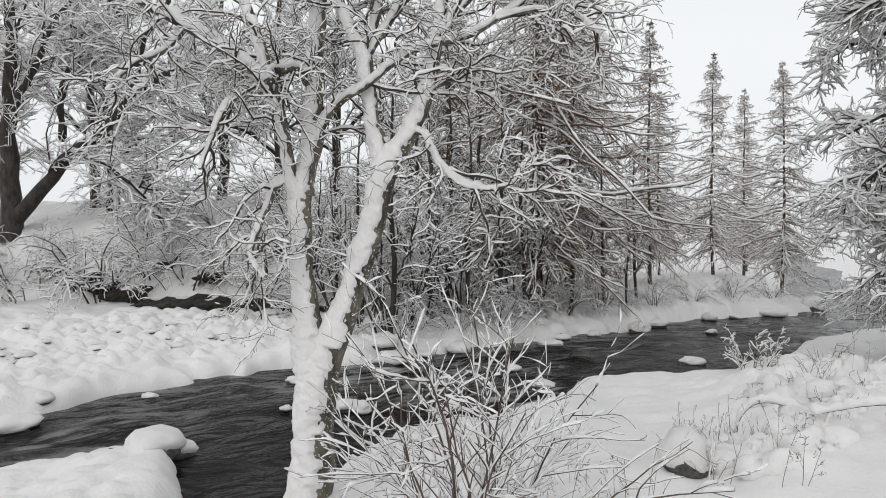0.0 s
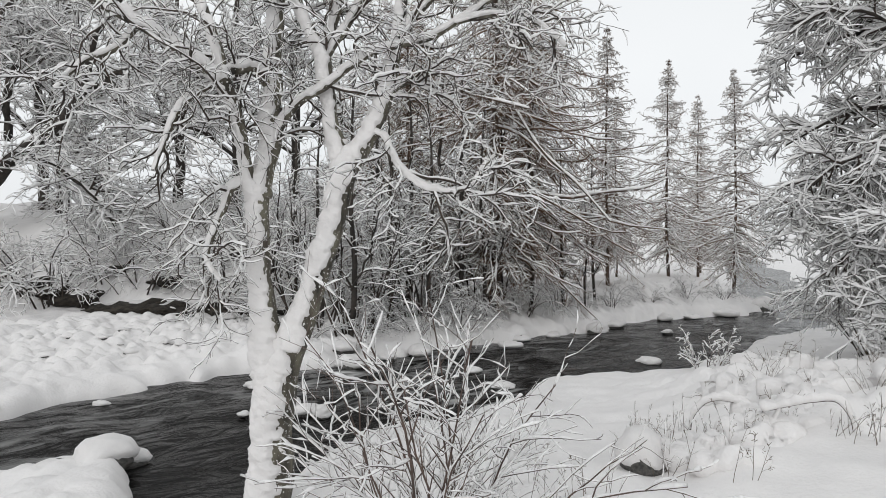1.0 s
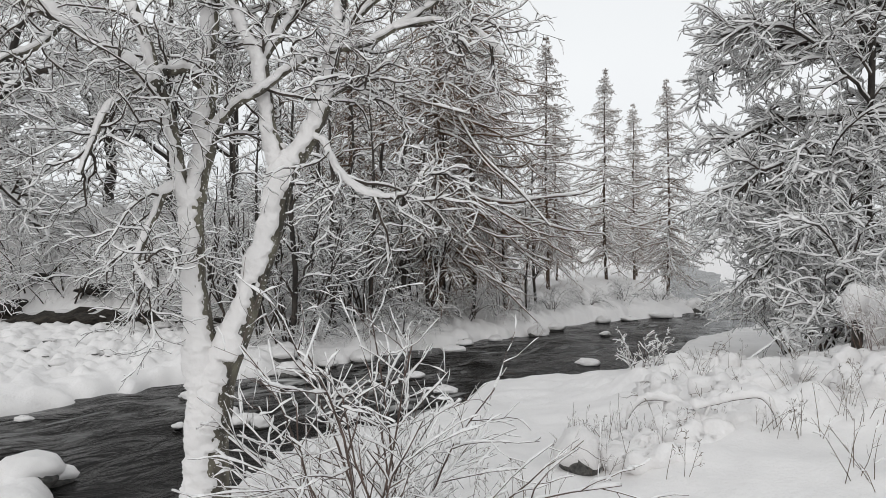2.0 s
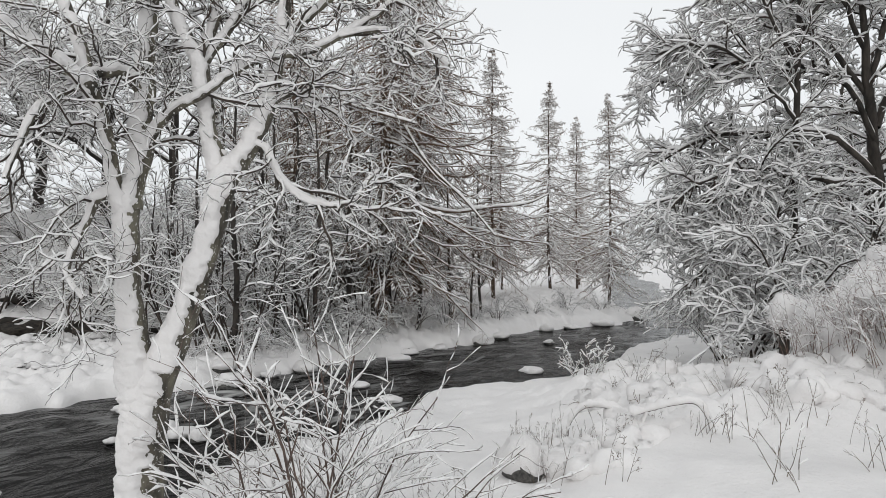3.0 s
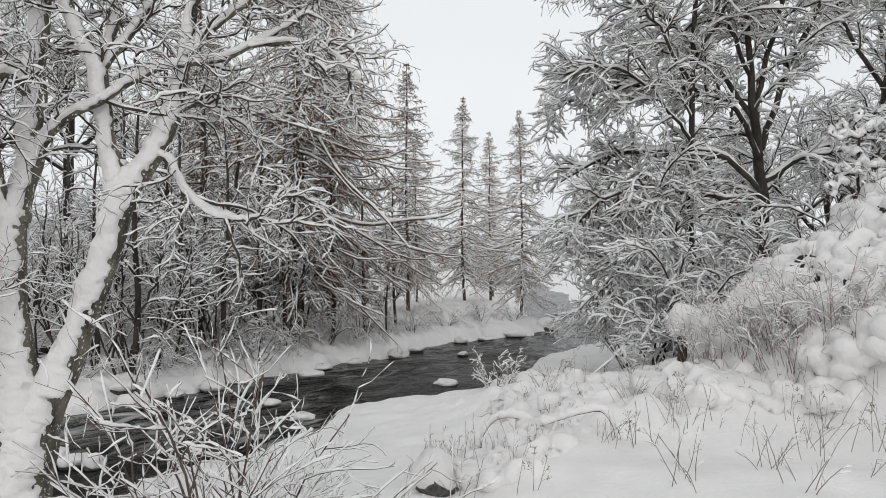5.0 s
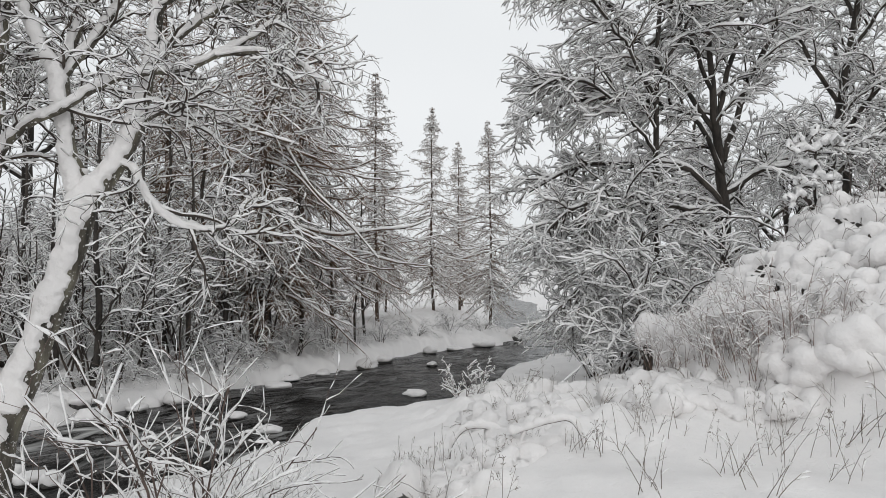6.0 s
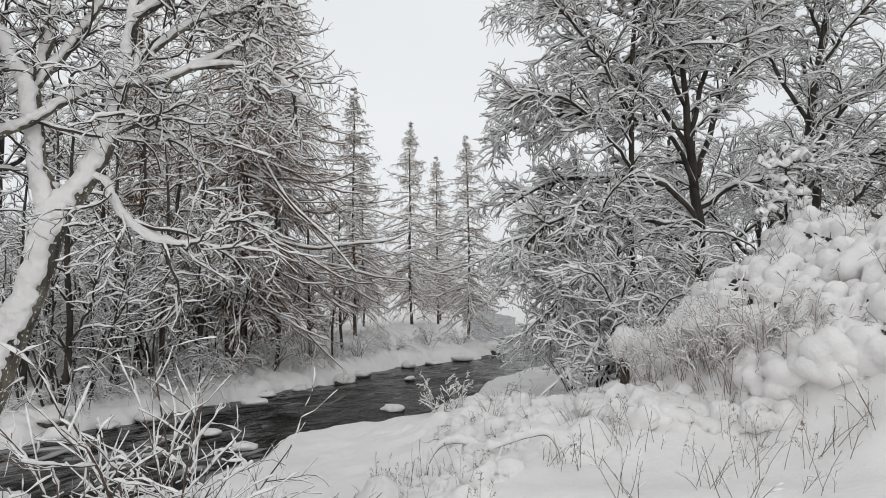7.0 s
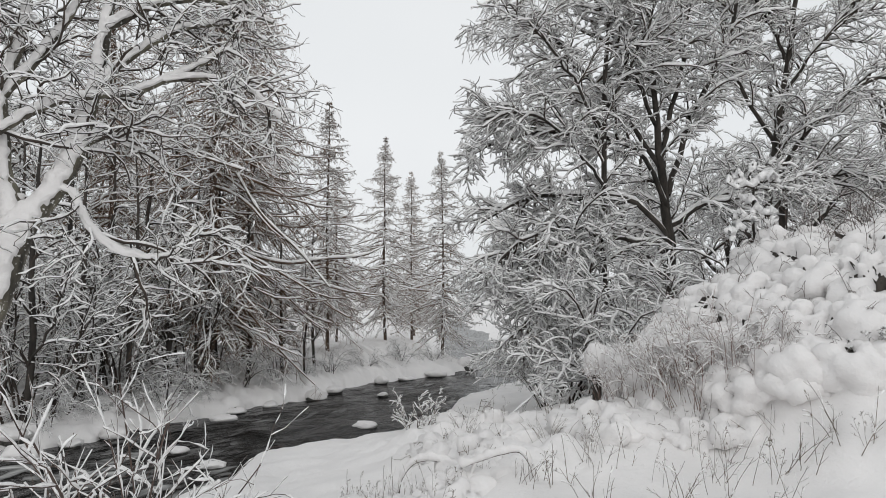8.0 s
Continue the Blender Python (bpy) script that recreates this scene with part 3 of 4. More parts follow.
def snow_bush(seed, x, y, radius, height, pillows, size, stems, label, group, name="snow_buried_bush", twig=None, grid=(92, 36), sink=0.0, hollow=True):
    """A domed bush whose outside is heaped with round pillows of snow over a dark tangle."""
    rng = np.random.default_rng(seed)
    ob = tagged(new(name), label, "bush", group)
    ob.location = stand(x, y, sink)

    az, up = rng.uniform(0, 2 * np.pi, pillows), rng.uniform(-0.7, 1.0, pillows)
    flat = np.sqrt(1 - up ** 2)
    body = np.array([radius, radius, height])
    c = np.stack([np.cos(az) * flat, np.sin(az) * flat, up], -1) * body * rng.uniform(0.86, 1.06, (pillows, 1))
    r = size * np.where(rng.uniform(size=pillows) < 0.3, rng.uniform(0.8, 1.5, pillows), rng.uniform(0.3, 0.75, pillows))
    na, ne = grid
    A, E = np.meshgrid(np.arange(na) * 2 * np.pi / na, np.linspace(-1.0, np.pi / 2 - 0.01, ne))
    d = np.stack([np.cos(A) * np.cos(E), np.sin(A) * np.cos(E), np.sin(E)], -1)
    base = 1 / np.sqrt(((d / body) ** 2).sum(-1)) * 0.86
    along = d @ c.T
    inside = r ** 2 - ((c ** 2).sum(-1) - along ** 2)
    hit = np.where(inside > 0, along + np.sqrt(np.clip(inside, 0, None)), 0)
    sharp = 34 / size
    far = np.log(np.exp(sharp * (hit - base[..., None])).sum(-1) + 1) / sharp + base
    X, Y = d[..., 0] * radius * 9 + seed, d[..., 1] * radius * 9 + d[..., 2] * radius * 7
    far = far + size * (0.22 * soft_noise(X, Y, 50) + 0.16 * soft_noise(X * 2.1, Y * 2.1, 51) + 0.04 * rng.normal(size=far.shape))
    q = np.arange(na)[None] + np.arange(ne - 1)[:, None] * na
    q2 = (np.arange(na)[None] + 1) % na + np.arange(ne - 1)[:, None] * na
    quads = np.stack([q, q2, q2 + na, q + na], -1)
    s = Soup()
    s.add(d * far[..., None], quads)
    tagged(part("snow_load", s.mesh("snow_load", SNOW), ob, "round white heaps of snow"), kind="stuff")
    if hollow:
        # dark-coloured inner shell, added to paint the shade in gaps between pillows
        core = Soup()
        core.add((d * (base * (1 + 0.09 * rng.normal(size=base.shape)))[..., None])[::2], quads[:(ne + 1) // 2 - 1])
        part("dark_core", core.mesh("dark_core", BARK_DARK), ob, "dark shell standing in for shade between the heaps")
    a2 = rng.uniform(0, 2 * np.pi, stems)
    reach = rng.uniform(0.2, 1.2, stems)
    k = 7
    u = np.linspace(0, 1, k)
    Q = np.empty((stems, k, 3))
    out = radius * reach[:, None] * (0.25 + 0.75 * u ** 1.2)
    Q[..., 0], Q[..., 1] = np.cos(a2)[:, None] * out, np.sin(a2)[:, None] * out
    Q[..., 2] = -0.15 + (height * 1.12 * np.sqrt(np.clip(1.05 - 0.65 * reach ** 2, 0.05, 1)) * rng.uniform(1.1, 2.4, stems))[:, None] * np.sin(u * 1.9) / np.sin(1.57)
    Q[:, 1:] += 0.03 * radius * rng.normal(size=Q[:, 1:].shape)
    W = np.full((stems, k), 0.0045) * np.linspace(1, 0.5, k)
    B, W2 = sprout(rng, Q, W, 6, (0.25, 1.0), 0.35 * radius, 45, 0.1, -0.05, 0.15, 4, 0.004, 0.4, 0.1, 0.003)
    s = Soup()
    s.tubes(Q, W, 4)
    s.tubes(B, W2, 3)
    tagged(part("tangle", s.mesh("tangle", twig or TWIG_RED), ob, "reddish brown tangle of thin stems"), kind="stuff")
    return ob


def weed(seed, stalks, height, lean, label, tuft):
    """A few stiff dry stalks with side shoots, some ending in seed heads."""
    rng = np.random.default_rng(seed)
    ob = tagged(new("dry_weed"), label, "weed", "dry weeds")
    az = rng.uniform(0, 2 * np.pi, stalks)
    d = unit(np.stack([np.cos(az) * lean, np.sin(az) * lean, np.ones(stalks)], -1) + 0.1 * rng.normal(size=(stalks, 3)))
    k = 8
    P = np.empty((stalks, k, 3))
    P[:, 0] = np.c_[0.08 * rng.normal(size=(stalks, 2)), np.full(stalks, -0.08)]
    L = height * rng.uniform(0.5, 1.15, stalks)
    for j in range(1, k):
        d = unit(d + 0.06 * rng.normal(size=d.shape) - np.array([0, 0, 0.015 * j]))
        P[:, j] = P[:, j - 1] + d * (L / (k - 1))[:, None]
    R = np.full((stalks, k), 0.0032) * np.linspace(1, 0.5, k)
    B, Q = sprout(rng, P, R, 4, (0.35, 0.98), 0.22 * height, 35, 0.15, 0.0, 0.1, 4, 0.0022, 0.5, 0.0, 0.0014)
    s = Soup()
    s.tubes(P, R, 4)
    s.tubes(B, Q, 3)
    if tuft:
        H, W = sprout(rng, B, Q, 5, (0.5, 1.0), 0.03, 60, 0.1, 0.0, 0.2, 3, 0.006, 0.0, 0.0, 0.004)
        s.tubes(H, W * 0.7, 4)
    tagged(part("clump", s.mesh("clump", WEED), ob), kind="stuff")
    s = Soup()
    snow_on(rng, s, B, Q, 0.006, 4, 0.4, 0.6)
    tagged(part("snow_load", s.mesh("snow_load", SNOW_TREE), ob, "small tufts of snow"), kind="stuff")
    return ob


def stand(x, y, sink=0.06):
    return (x, y, on_ground(x, y, sink))


# the leaning tree with two stems on the near bank
FORKED = [
    [(0, -0.002, -0.182, 0.218), (-0.005, 0.002, 0.224, 0.187), (0, 0.008, 0.91, 0.166), (0.005, 0.012, 1.378, 0.177), (-0.036, 0.015, 1.691, 0.146), (-0.073, 0.017, 1.977, 0.104), (-0.088, 0.02, 2.315, 0.088), (-0.088, 0.023, 2.627, 0.083), (-0.104, 0.026, 2.991, 0.088), (-0.088, 0.027, 3.147, 0.078)],
    [(0.018, -0.002, 0.965, 0.135), (0.063, -0.019, 1.281, 0.15), (0.139, -0.037, 1.543, 0.144), (0.233, -0.045, 1.761, 0.129), (0.319, -0.063, 1.969, 0.113), (0.393, -0.081, 2.217, 0.102), (0.488, -0.098, 2.524, 0.102), (0.571, -0.116, 2.778, 0.102), (0.633, -0.123, 3.056, 0.106), (0.696, -0.141, 3.282, 0.106), (0.828, -0.16, 3.456, 0.081), (0.97, -0.177, 3.729, 0.075), (1.046, -0.195, 3.975, 0.065), (1.106, -0.203, 4.247, 0.05), (1.176, -0.219, 4.714, 0.045), (1.235, -0.235, 5.153, 0.035)],
    [(0.672, -0.102, 3.262, 0.092), (0.594, -0.08, 3.494, 0.074), (0.54, -0.057, 3.753, 0.055), (0.502, -0.035, 4.014, 0.062), (0.463, -0.003, 4.28, 0.062), (0.341, 0.02, 4.534, 0.05), (0.25, 0.041, 4.734, 0.044), (0.142, 0.065, 5.132, 0.038)],
    [(0.461, 0.008, 4.309, 0.05), (0.508, 0.059, 4.495, 0.044), (0.56, 0.111, 4.69, 0.038), (0.629, 0.165, 5.175, 0.032)],
    [(-0.088, 0.026, 3.017, 0.081), (-0.025, 0.05, 3.462, 0.088), (0.001, 0.085, 4.044, 0.069), (0.018, 0.11, 4.575, 0.069), (0.028, 0.142, 4.849, 0.063), (0.035, 0.166, 5.281, 0.057)],
    [(-0.14, 0.026, 3.017, 0.081), (-0.21, -0.051, 3.268, 0.055), (-0.229, -0.12, 3.488, 0.049), (-0.26, -0.198, 3.725, 0.048), (-0.321, -0.266, 3.933, 0.053), (-0.495, -0.344, 4.085, 0.053), (-0.69, -0.413, 4.234, 0.052), (-0.972, -0.492, 4.4, 0.051), (-1.365, -0.56, 4.61, 0.045), (-1.742, -0.638, 4.833, 0.039)],
    [(-0.34, -0.195, 3.975, 0.048), (-0.421, -0.153, 4.262, 0.042), (-0.503, -0.111, 4.476, 0.043), (-0.573, -0.079, 4.665, 0.037), (-0.713, -0.036, 5.09, 0.031)],
    [(0.037, 0.001, 3.548, 0.043), (0.148, -0.067, 3.736, 0.037), (0.29, -0.126, 3.866, 0.036), (0.511, -0.195, 3.975, 0.033), (0.725, -0.254, 4.134, 0.033), (0.966, -0.323, 4.256, 0.032), (1.186, -0.383, 4.296, 0.029), (1.425, -0.442, 4.345, 0.029), (1.658, -0.511, 4.464, 0.026), (1.863, -0.57, 4.583, 0.022), (2.084, -0.639, 4.741, 0.017)],
    [(0.901, -0.199, 3.565, 0.028), (1.028, -0.269, 3.523, 0.022), (1.093, -0.34, 3.394, 0.02), (1.152, -0.422, 3.258, 0.019), (1.266, -0.493, 3.135, 0.018), (1.42, -0.564, 3.039, 0.018), (1.588, -0.634, 3.014, 0.017), (1.746, -0.713, 3.066, 0.015), (1.846, -0.782, 3.222, 0.012), (1.926, -0.851, 3.293, 0.01)],
    [(-0.03, 0.055, 4.036, 0.05), (-0.137, -0.024, 4.14, 0.049), (-0.285, -0.114, 4.137, 0.049), (-0.39, -0.195, 4.065, 0.042)],
    [(-0.38, -0.195, 4, 0.036), (-0.544, -0.266, 3.918, 0.036), (-0.683, -0.337, 3.77, 0.029), (-0.742, -0.409, 3.596, 0.026), (-0.799, -0.481, 3.374, 0.02), (-0.834, -0.552, 3.185, 0.014)],
    [(-0.175, -0.002, 3.17, 0.043), (-0.313, -0.073, 3.112, 0.037), (-0.376, -0.144, 2.928, 0.03), (-0.447, -0.216, 2.714, 0.027), (-0.486, -0.288, 2.466, 0.021), (-0.349, -0.36, 2.282, 0.012)],
    [(1.061, -0.196, 3.925, 0.042), (1.136, -0.245, 3.973, 0.036), (1.259, -0.295, 4, 0.024), (1.405, -0.346, 3.914, 0.012)],
    [(1.136, -0.242, 4.409, 0.035), (1.405, -0.339, 4.669, 0.029), (1.736, -0.437, 4.919, 0.024), (2.148, -0.536, 5.017, 0.014)],
    [(0.487, 0.007, 4.283, 0.036), (0.745, 0.031, 4.704, 0.031), (0.952, 0.045, 5.124, 0.026), (1.056, 0.069, 5.602, 0.016)],
    [(1.201, -0.237, 4.905, 0.035), (1.595, -0.405, 5.124, 0.029), (2.003, -0.565, 5.167, 0.023), (2.429, -0.736, 4.994, 0.014)],
    [(1.632, -0.541, 4.439, 0.023), (1.942, -0.671, 4.463, 0.018), (2.234, -0.812, 4.359, 0.016), (2.468, -0.944, 4.131, 0.011)],
    [(0.043, 0.062, 4.819, 0.042), (0.325, 0.066, 5.237, 0.031), (0.69, 0.068, 5.524, 0.021)],
    [(-0.991, -0.441, 4.416, 0.029), (-1.17, -0.473, 4.192, 0.024), (-1.389, -0.514, 4.086, 0.019), (-1.609, -0.546, 3.843, 0.014)],
]
snowed_tree(5, FORKED, (9, 6, 4), (-1.181, 5.958, 0.13), "forked grey tree plastered with snow on the near bank", (-0.85, -0.42, 0.2), (0.95, 0.48, 0.2), 0.0085, "forked_tree")

# larches beyond the stream
LARCH = "tall larch with drooping snowy boughs on the far bank"
HUNG = [
    [(0.089, 0.059, 6.812, 0.071), (-0.934, -1.244, 6.461, 0.067), (-1.826, -2.248, 6.012, 0.047)],
    [(0, 0.061, 6.99, 0.071), (-1.119, -1.445, 6.346, 0.05), (-0.272, -2.449, 5.856, 0.047), (0.558, -2.852, 5.552, 0.031)],
    [(0.626, -0.448, 5.994, 0.07), (1.249, -1.962, 4.392, 0.064), (2.077, -2.47, 3.461, 0.047), (2.792, -2.979, 2.456, 0.03)],
    [(0.981, 0.031, 3.602, 0.071), (2.15, -0.972, 3.26, 0.068), (3.178, -1.47, 3.388, 0.05), (4.226, -1.969, 3.507, 0.032), (4.821, -1.967, 3.78, 0.024)],
]
tall = larch(11, 17, 5.0, 320, (8, 2, 3), (2.871, 20.485, 0.898), 0, LARCH, "larches", sag=0.14, extra=HUNG)
two = larch(13, 16, 4.8, 300, (8, 2, 3), stand(4.5, 23.2), 0, LARCH, "larches", sag=0.14)
for x, y, turn, size in ((0.2, 23.0, 100, 0.95),):
    copy_thing(two, pose(*stand(x, y), 0, 0, turn) @ Matrix.Scale(size, 4))
slim = larch(12, 11, 3.7, 190, (8, 1, 1), stand(8.6, 27), 40, "slender larch with short snowy boughs beside the stream", "slender larches", snow=0.025, sag=0.10, trunk=0.075, bare=0.24)
for x, y, turn, size in ((14.6, 35, 120, 1.1), (17.6, 38, 10, 1.0), (15.1, 29, 250, 0.95), (11.0, 33, 60, 0.85), (6.2, 31, 170, 1.05), (21.5, 46, 200, 0.9)):
    copy_thing(slim, pose(*stand(x, y), 0, 0, turn) @ Matrix.Scale(size, 4))

# old tree on the embankment
OLD = [
    [(0, -0.004, -0.418, 0.397), (-0.042, 0.015, 1.67, 0.334), (-0.104, 0.038, 4.384, 0.251), (0, 0.06, 6.889, 0.196), (-0.209, 0.086, 9.812, 0.129)],
    [(0.209, 0.005, 0.522, 0.292), (1.457, -0.487, 1.524, 0.245), (2.665, -0.977, 2.583, 0.2), (4.52, -1.466, 3.887, 0.168), (5.539, -1.957, 4.939, 0.134), (5.731, -1.945, 6.279, 0.105), (6.898, -2.434, 7.622, 0.073)],
    [(2.765, -0.977, 2.683, 0.124), (4.128, -1.48, 2.321, 0.108), (5.539, -1.987, 1.494, 0.075), (6.711, -2.497, 0.328, 0.043)],
    [(2.172, -0.472, 3.262, 0.143), (2.131, -0.459, 4.692, 0.143), (2.581, -0.447, 6.123, 0.112), (4.266, -0.936, 7.384, 0.078), (5.066, -0.922, 8.985, 0.062)],
    [(-0.084, 0.038, 4.384, 0.146), (1.15, -0.448, 5.919, 0.112), (2.065, -0.937, 7.184, 0.094), (3.266, -0.923, 8.785, 0.062)],
    [(5.348, -1.96, 4.556, 0.105), (6.898, -2.455, 5.191, 0.088), (8.387, -2.953, 5.425, 0.057), (9.637, -3.457, 4.929, 0.041)],
]
old = broadleaf(21, OLD, (20, 11, 5), (-15.95, 24.005, 3.138), 0, "old spreading tree with snow-laden crooked limbs", snow=0.036, lengths=(3.0, 1.3, 0.5), droop=-0.04, lift=0.15, name="old_tree")

# dark-stemmed trees on the bend of the near bank
BEND = [
    [(0.045, 0.034, -0.555, 0.131), (-0.139, -0.145, 2.079, 0.12), (-0.362, -0.203, 3.743, 0.097), (-0.596, -0.254, 5.408, 0.065), (-0.762, -0.356, 7.21, 0.054), (-0.943, -0.494, 9.428, 0.032)],
    [(-0.146, -0.127, 1.941, 0.065), (-1.379, -0.03, 2.822, 0.064), (-2.721, 0.213, 2.855, 0.052), (-3.887, 0.607, 2.737, 0.04), (-4.894, 0.966, 2.158, 0.021)],
    [(-0.197, -0.173, 2.634, 0.065), (-1.242, -0.224, 3.997, 0.053), (-2.777, 0.087, 4.343, 0.052), (-4.057, 0.543, 4.193, 0.04), (-5.123, 0.924, 3.698, 0.021)],
    [(-0.302, -0.205, 3.466, 0.065), (-1.233, 0.127, 4.927, 0.054), (-2.329, 0.567, 6.182, 0.043), (-3.103, 0.876, 7.088, 0.032), (-3.99, 1.273, 7.718, 0.022)],
    [(-0.21, -0.202, 2.98, 0.077), (0.489, -0.431, 4.934, 0.067), (1.338, -0.861, 6.988, 0.056), (1.693, -1.299, 9.414, 0.033)],
    [(-0.397, -0.213, 4.021, 0.065), (0.351, -0.258, 6.138, 0.056), (0.414, -0.47, 7.852, 0.044), (0.478, -0.682, 9.566, 0.033)],
    [(-0.132, -0.163, 2.218, 0.065), (0.638, -0.621, 2.766, 0.054), (1.61, -1.17, 3.175, 0.043), (2.41, -1.594, 3.239, 0.022)],
    [(-0.111, -0.116, 1.663, 0.065), (-1.558, -0.177, 1.871, 0.052), (-2.941, -0.017, 1.824, 0.04), (-4.122, 0.313, 1.296, 0.029), (-4.761, 0.498, 0.542, 0.02)],
    [(-0.479, -0.229, 4.575, 0.054), (-1.57, -0.381, 6.055, 0.042), (-2.416, -0.406, 7.262, 0.03), (-3.059, -0.424, 8.472, 0.021)],
]
broadleaf(31, BEND, (22, 11, 4), (12.521, 11.624, 2.538), 0, "dark-stemmed spreading tree deep in snow by the bend", snow=0.035, lengths=(1.6, 0.7, 0.28), droop=-0.06, lift=0.05, rings=2, crook=0.15, layer=0.45)
BIRCH = [
    [(-0.002, 0.028, -0.26, 0.081), (-0.062, -0.239, 2.598, 0.072), (-0.149, -0.438, 4.937, 0.061), (-0.19, -0.661, 7.275, 0.051), (-0.19, -0.987, 10.392, 0.03)],
    [(-0.123, -0.411, 4.547, 0.04), (-1.159, -0.533, 5.463, 0.029), (-2.36, -0.524, 5.947, 0.028), (-3.111, -0.121, 5.831, 0.019)],
    [(-0.155, -0.517, 5.716, 0.04), (-1.331, -0.614, 7.096, 0.029), (-2.432, -0.689, 7.887, 0.028), (-3.085, -0.363, 8.013, 0.015)],
    [(-0.091, -0.305, 3.378, 0.04), (-1.201, -0.315, 3.58, 0.029), (-2.251, -0.065, 3.179, 0.028), (-2.985, 0.168, 2.436, 0.019)],
    [(-0.043, -0.195, 2.079, 0.04), (-1.059, -0.483, 2.314, 0.029), (-1.887, -0.353, 1.943, 0.028), (-2.508, -0.168, 1.107, 0.019)],
    [(-0.174, -0.561, 6.236, 0.04), (0.467, -1.044, 7.66, 0.03), (0.973, -1.511, 9.605, 0.021)],
]
broadleaf(32, BIRCH, (20, 10, 4), (10.355, 11.78, 1.002), 0, "slender birch with fine drooping snowy twigs", snow=0.025, lengths=(1.5, 0.75, 0.36), droop=-0.09, lift=0.1, name="birch_tree", rings=2, crook=0.12)
BACK = [
    [(-0.005, 0.071, -0.658, 0.116), (0.053, -0.372, 3.29, 0.102), (0.287, -0.785, 6.085, 0.078), (0.584, -1.215, 8.716, 0.064), (0.836, -1.587, 11.017, 0.038)],
    [(0.06, -0.358, 3.126, 0.064), (0.522, -1.314, 4.548, 0.063), (1.114, -2.295, 5.576, 0.049), (2.214, -2.9, 5.88, 0.036), (2.943, -3.182, 4.94, 0.025)],
    [(0.128, -0.531, 4.441, 0.064), (-0.813, -0.213, 6.093, 0.051), (-1.247, -0.176, 7.906, 0.038), (-1.394, -0.306, 9.881, 0.026)],
    [(0.232, -0.705, 5.592, 0.064), (1.056, -1.289, 7.067, 0.051), (1.893, -1.844, 8.213, 0.038), (2.418, -2.289, 9.855, 0.026)],
    [(0.032, -0.257, 2.303, 0.064), (0.436, -1.11, 3.027, 0.05), (1.062, -2.024, 3.239, 0.036), (2.191, -2.563, 2.763, 0.025)],
    [(0.335, -0.879, 6.743, 0.051), (-0.16, -0.776, 8.227, 0.038), (-0.374, -0.854, 10.039, 0.026)],
]
broadleaf(33, BACK, (22, 11, 5), (17.174, 12.534, 3.141), 0, "tall bare tree with snowy twigs behind the mound", rings=2, crook=0.15, snow=0.027, lengths=(2.3, 1.0, 0.36), droop=-0.06, lift=0.15)

# woods behind, alike trees turned about
WOOD = [
    [(0, 0, -0.3, 0.2), (0.1, 0, 2.5, 0.17), (0.0, 0.2, 5, 0.12), (0.2, 0, 9, 0.05)],
    [(0, 0, 2.2, 0.09), (1.2, 0.3, 3.6, 0.07), (2.4, 0.8, 4.6, 0.04), (3.4, 1.0, 5.0, 0.02)],
    [(0, 0, 3.0, 0.09), (-1.2, 0.6, 4.6, 0.07), (-2.2, 1.0, 6.3, 0.03)],
    [(0, 0.1, 3.6, 0.08), (0.2, -1.3, 5.0, 0.06), (0.6, -2.6, 6.0, 0.03)],
    [(0, 0.1, 4.4, 0.07), (0.8, 1.2, 6.0, 0.05), (1.0, 2.0, 7.8, 0.02)],
    [(0, 0.0, 1.8, 0.07), (-1.4, -0.8, 2.6, 0.05), (-2.8, -1.2, 2.7, 0.03)],
]
wood = broadleaf(41, WOOD, (9, 7, 4), stand(-4.5, 27), 0, "bare woodland tree white with snow", "woodland trees", snow=0.03, lengths=(2.0, 0.9, 0.38), droop=-0.03)
for x, y, turn, size in ((-9.5, 28, 70, 1.1), (-15.5, 29, 160, 1.2), (-22, 31, 250, 1.2), (-1.5, 31, 310, 1.1), (3.5, 33, 200, 1.1),
                         (22, 22, 45, 1.0), (19.5, 18.5, 290, 1.0), (21, 14.5, 160, 1.1), (17.5, 24, 80, 0.9), (-6.5, 25.5, 15, 1.1), (-18.5, 26, 285, 1.2), (-13, 25.5, 110, 1.0), (26, 26, 190, 1.1), (28, 18, 100, 1.1), (30, 38, 80, 0.9), (25, 17, 30, 1.0), (24, 12.5, 220, 1.0), (28, 14.5, 140, 1.1), (22, 17.5, 330, 0.9)):
    copy_thing(wood, pose(*stand(x, y), 0, 0, turn) @ Matrix.Scale(size, 4))

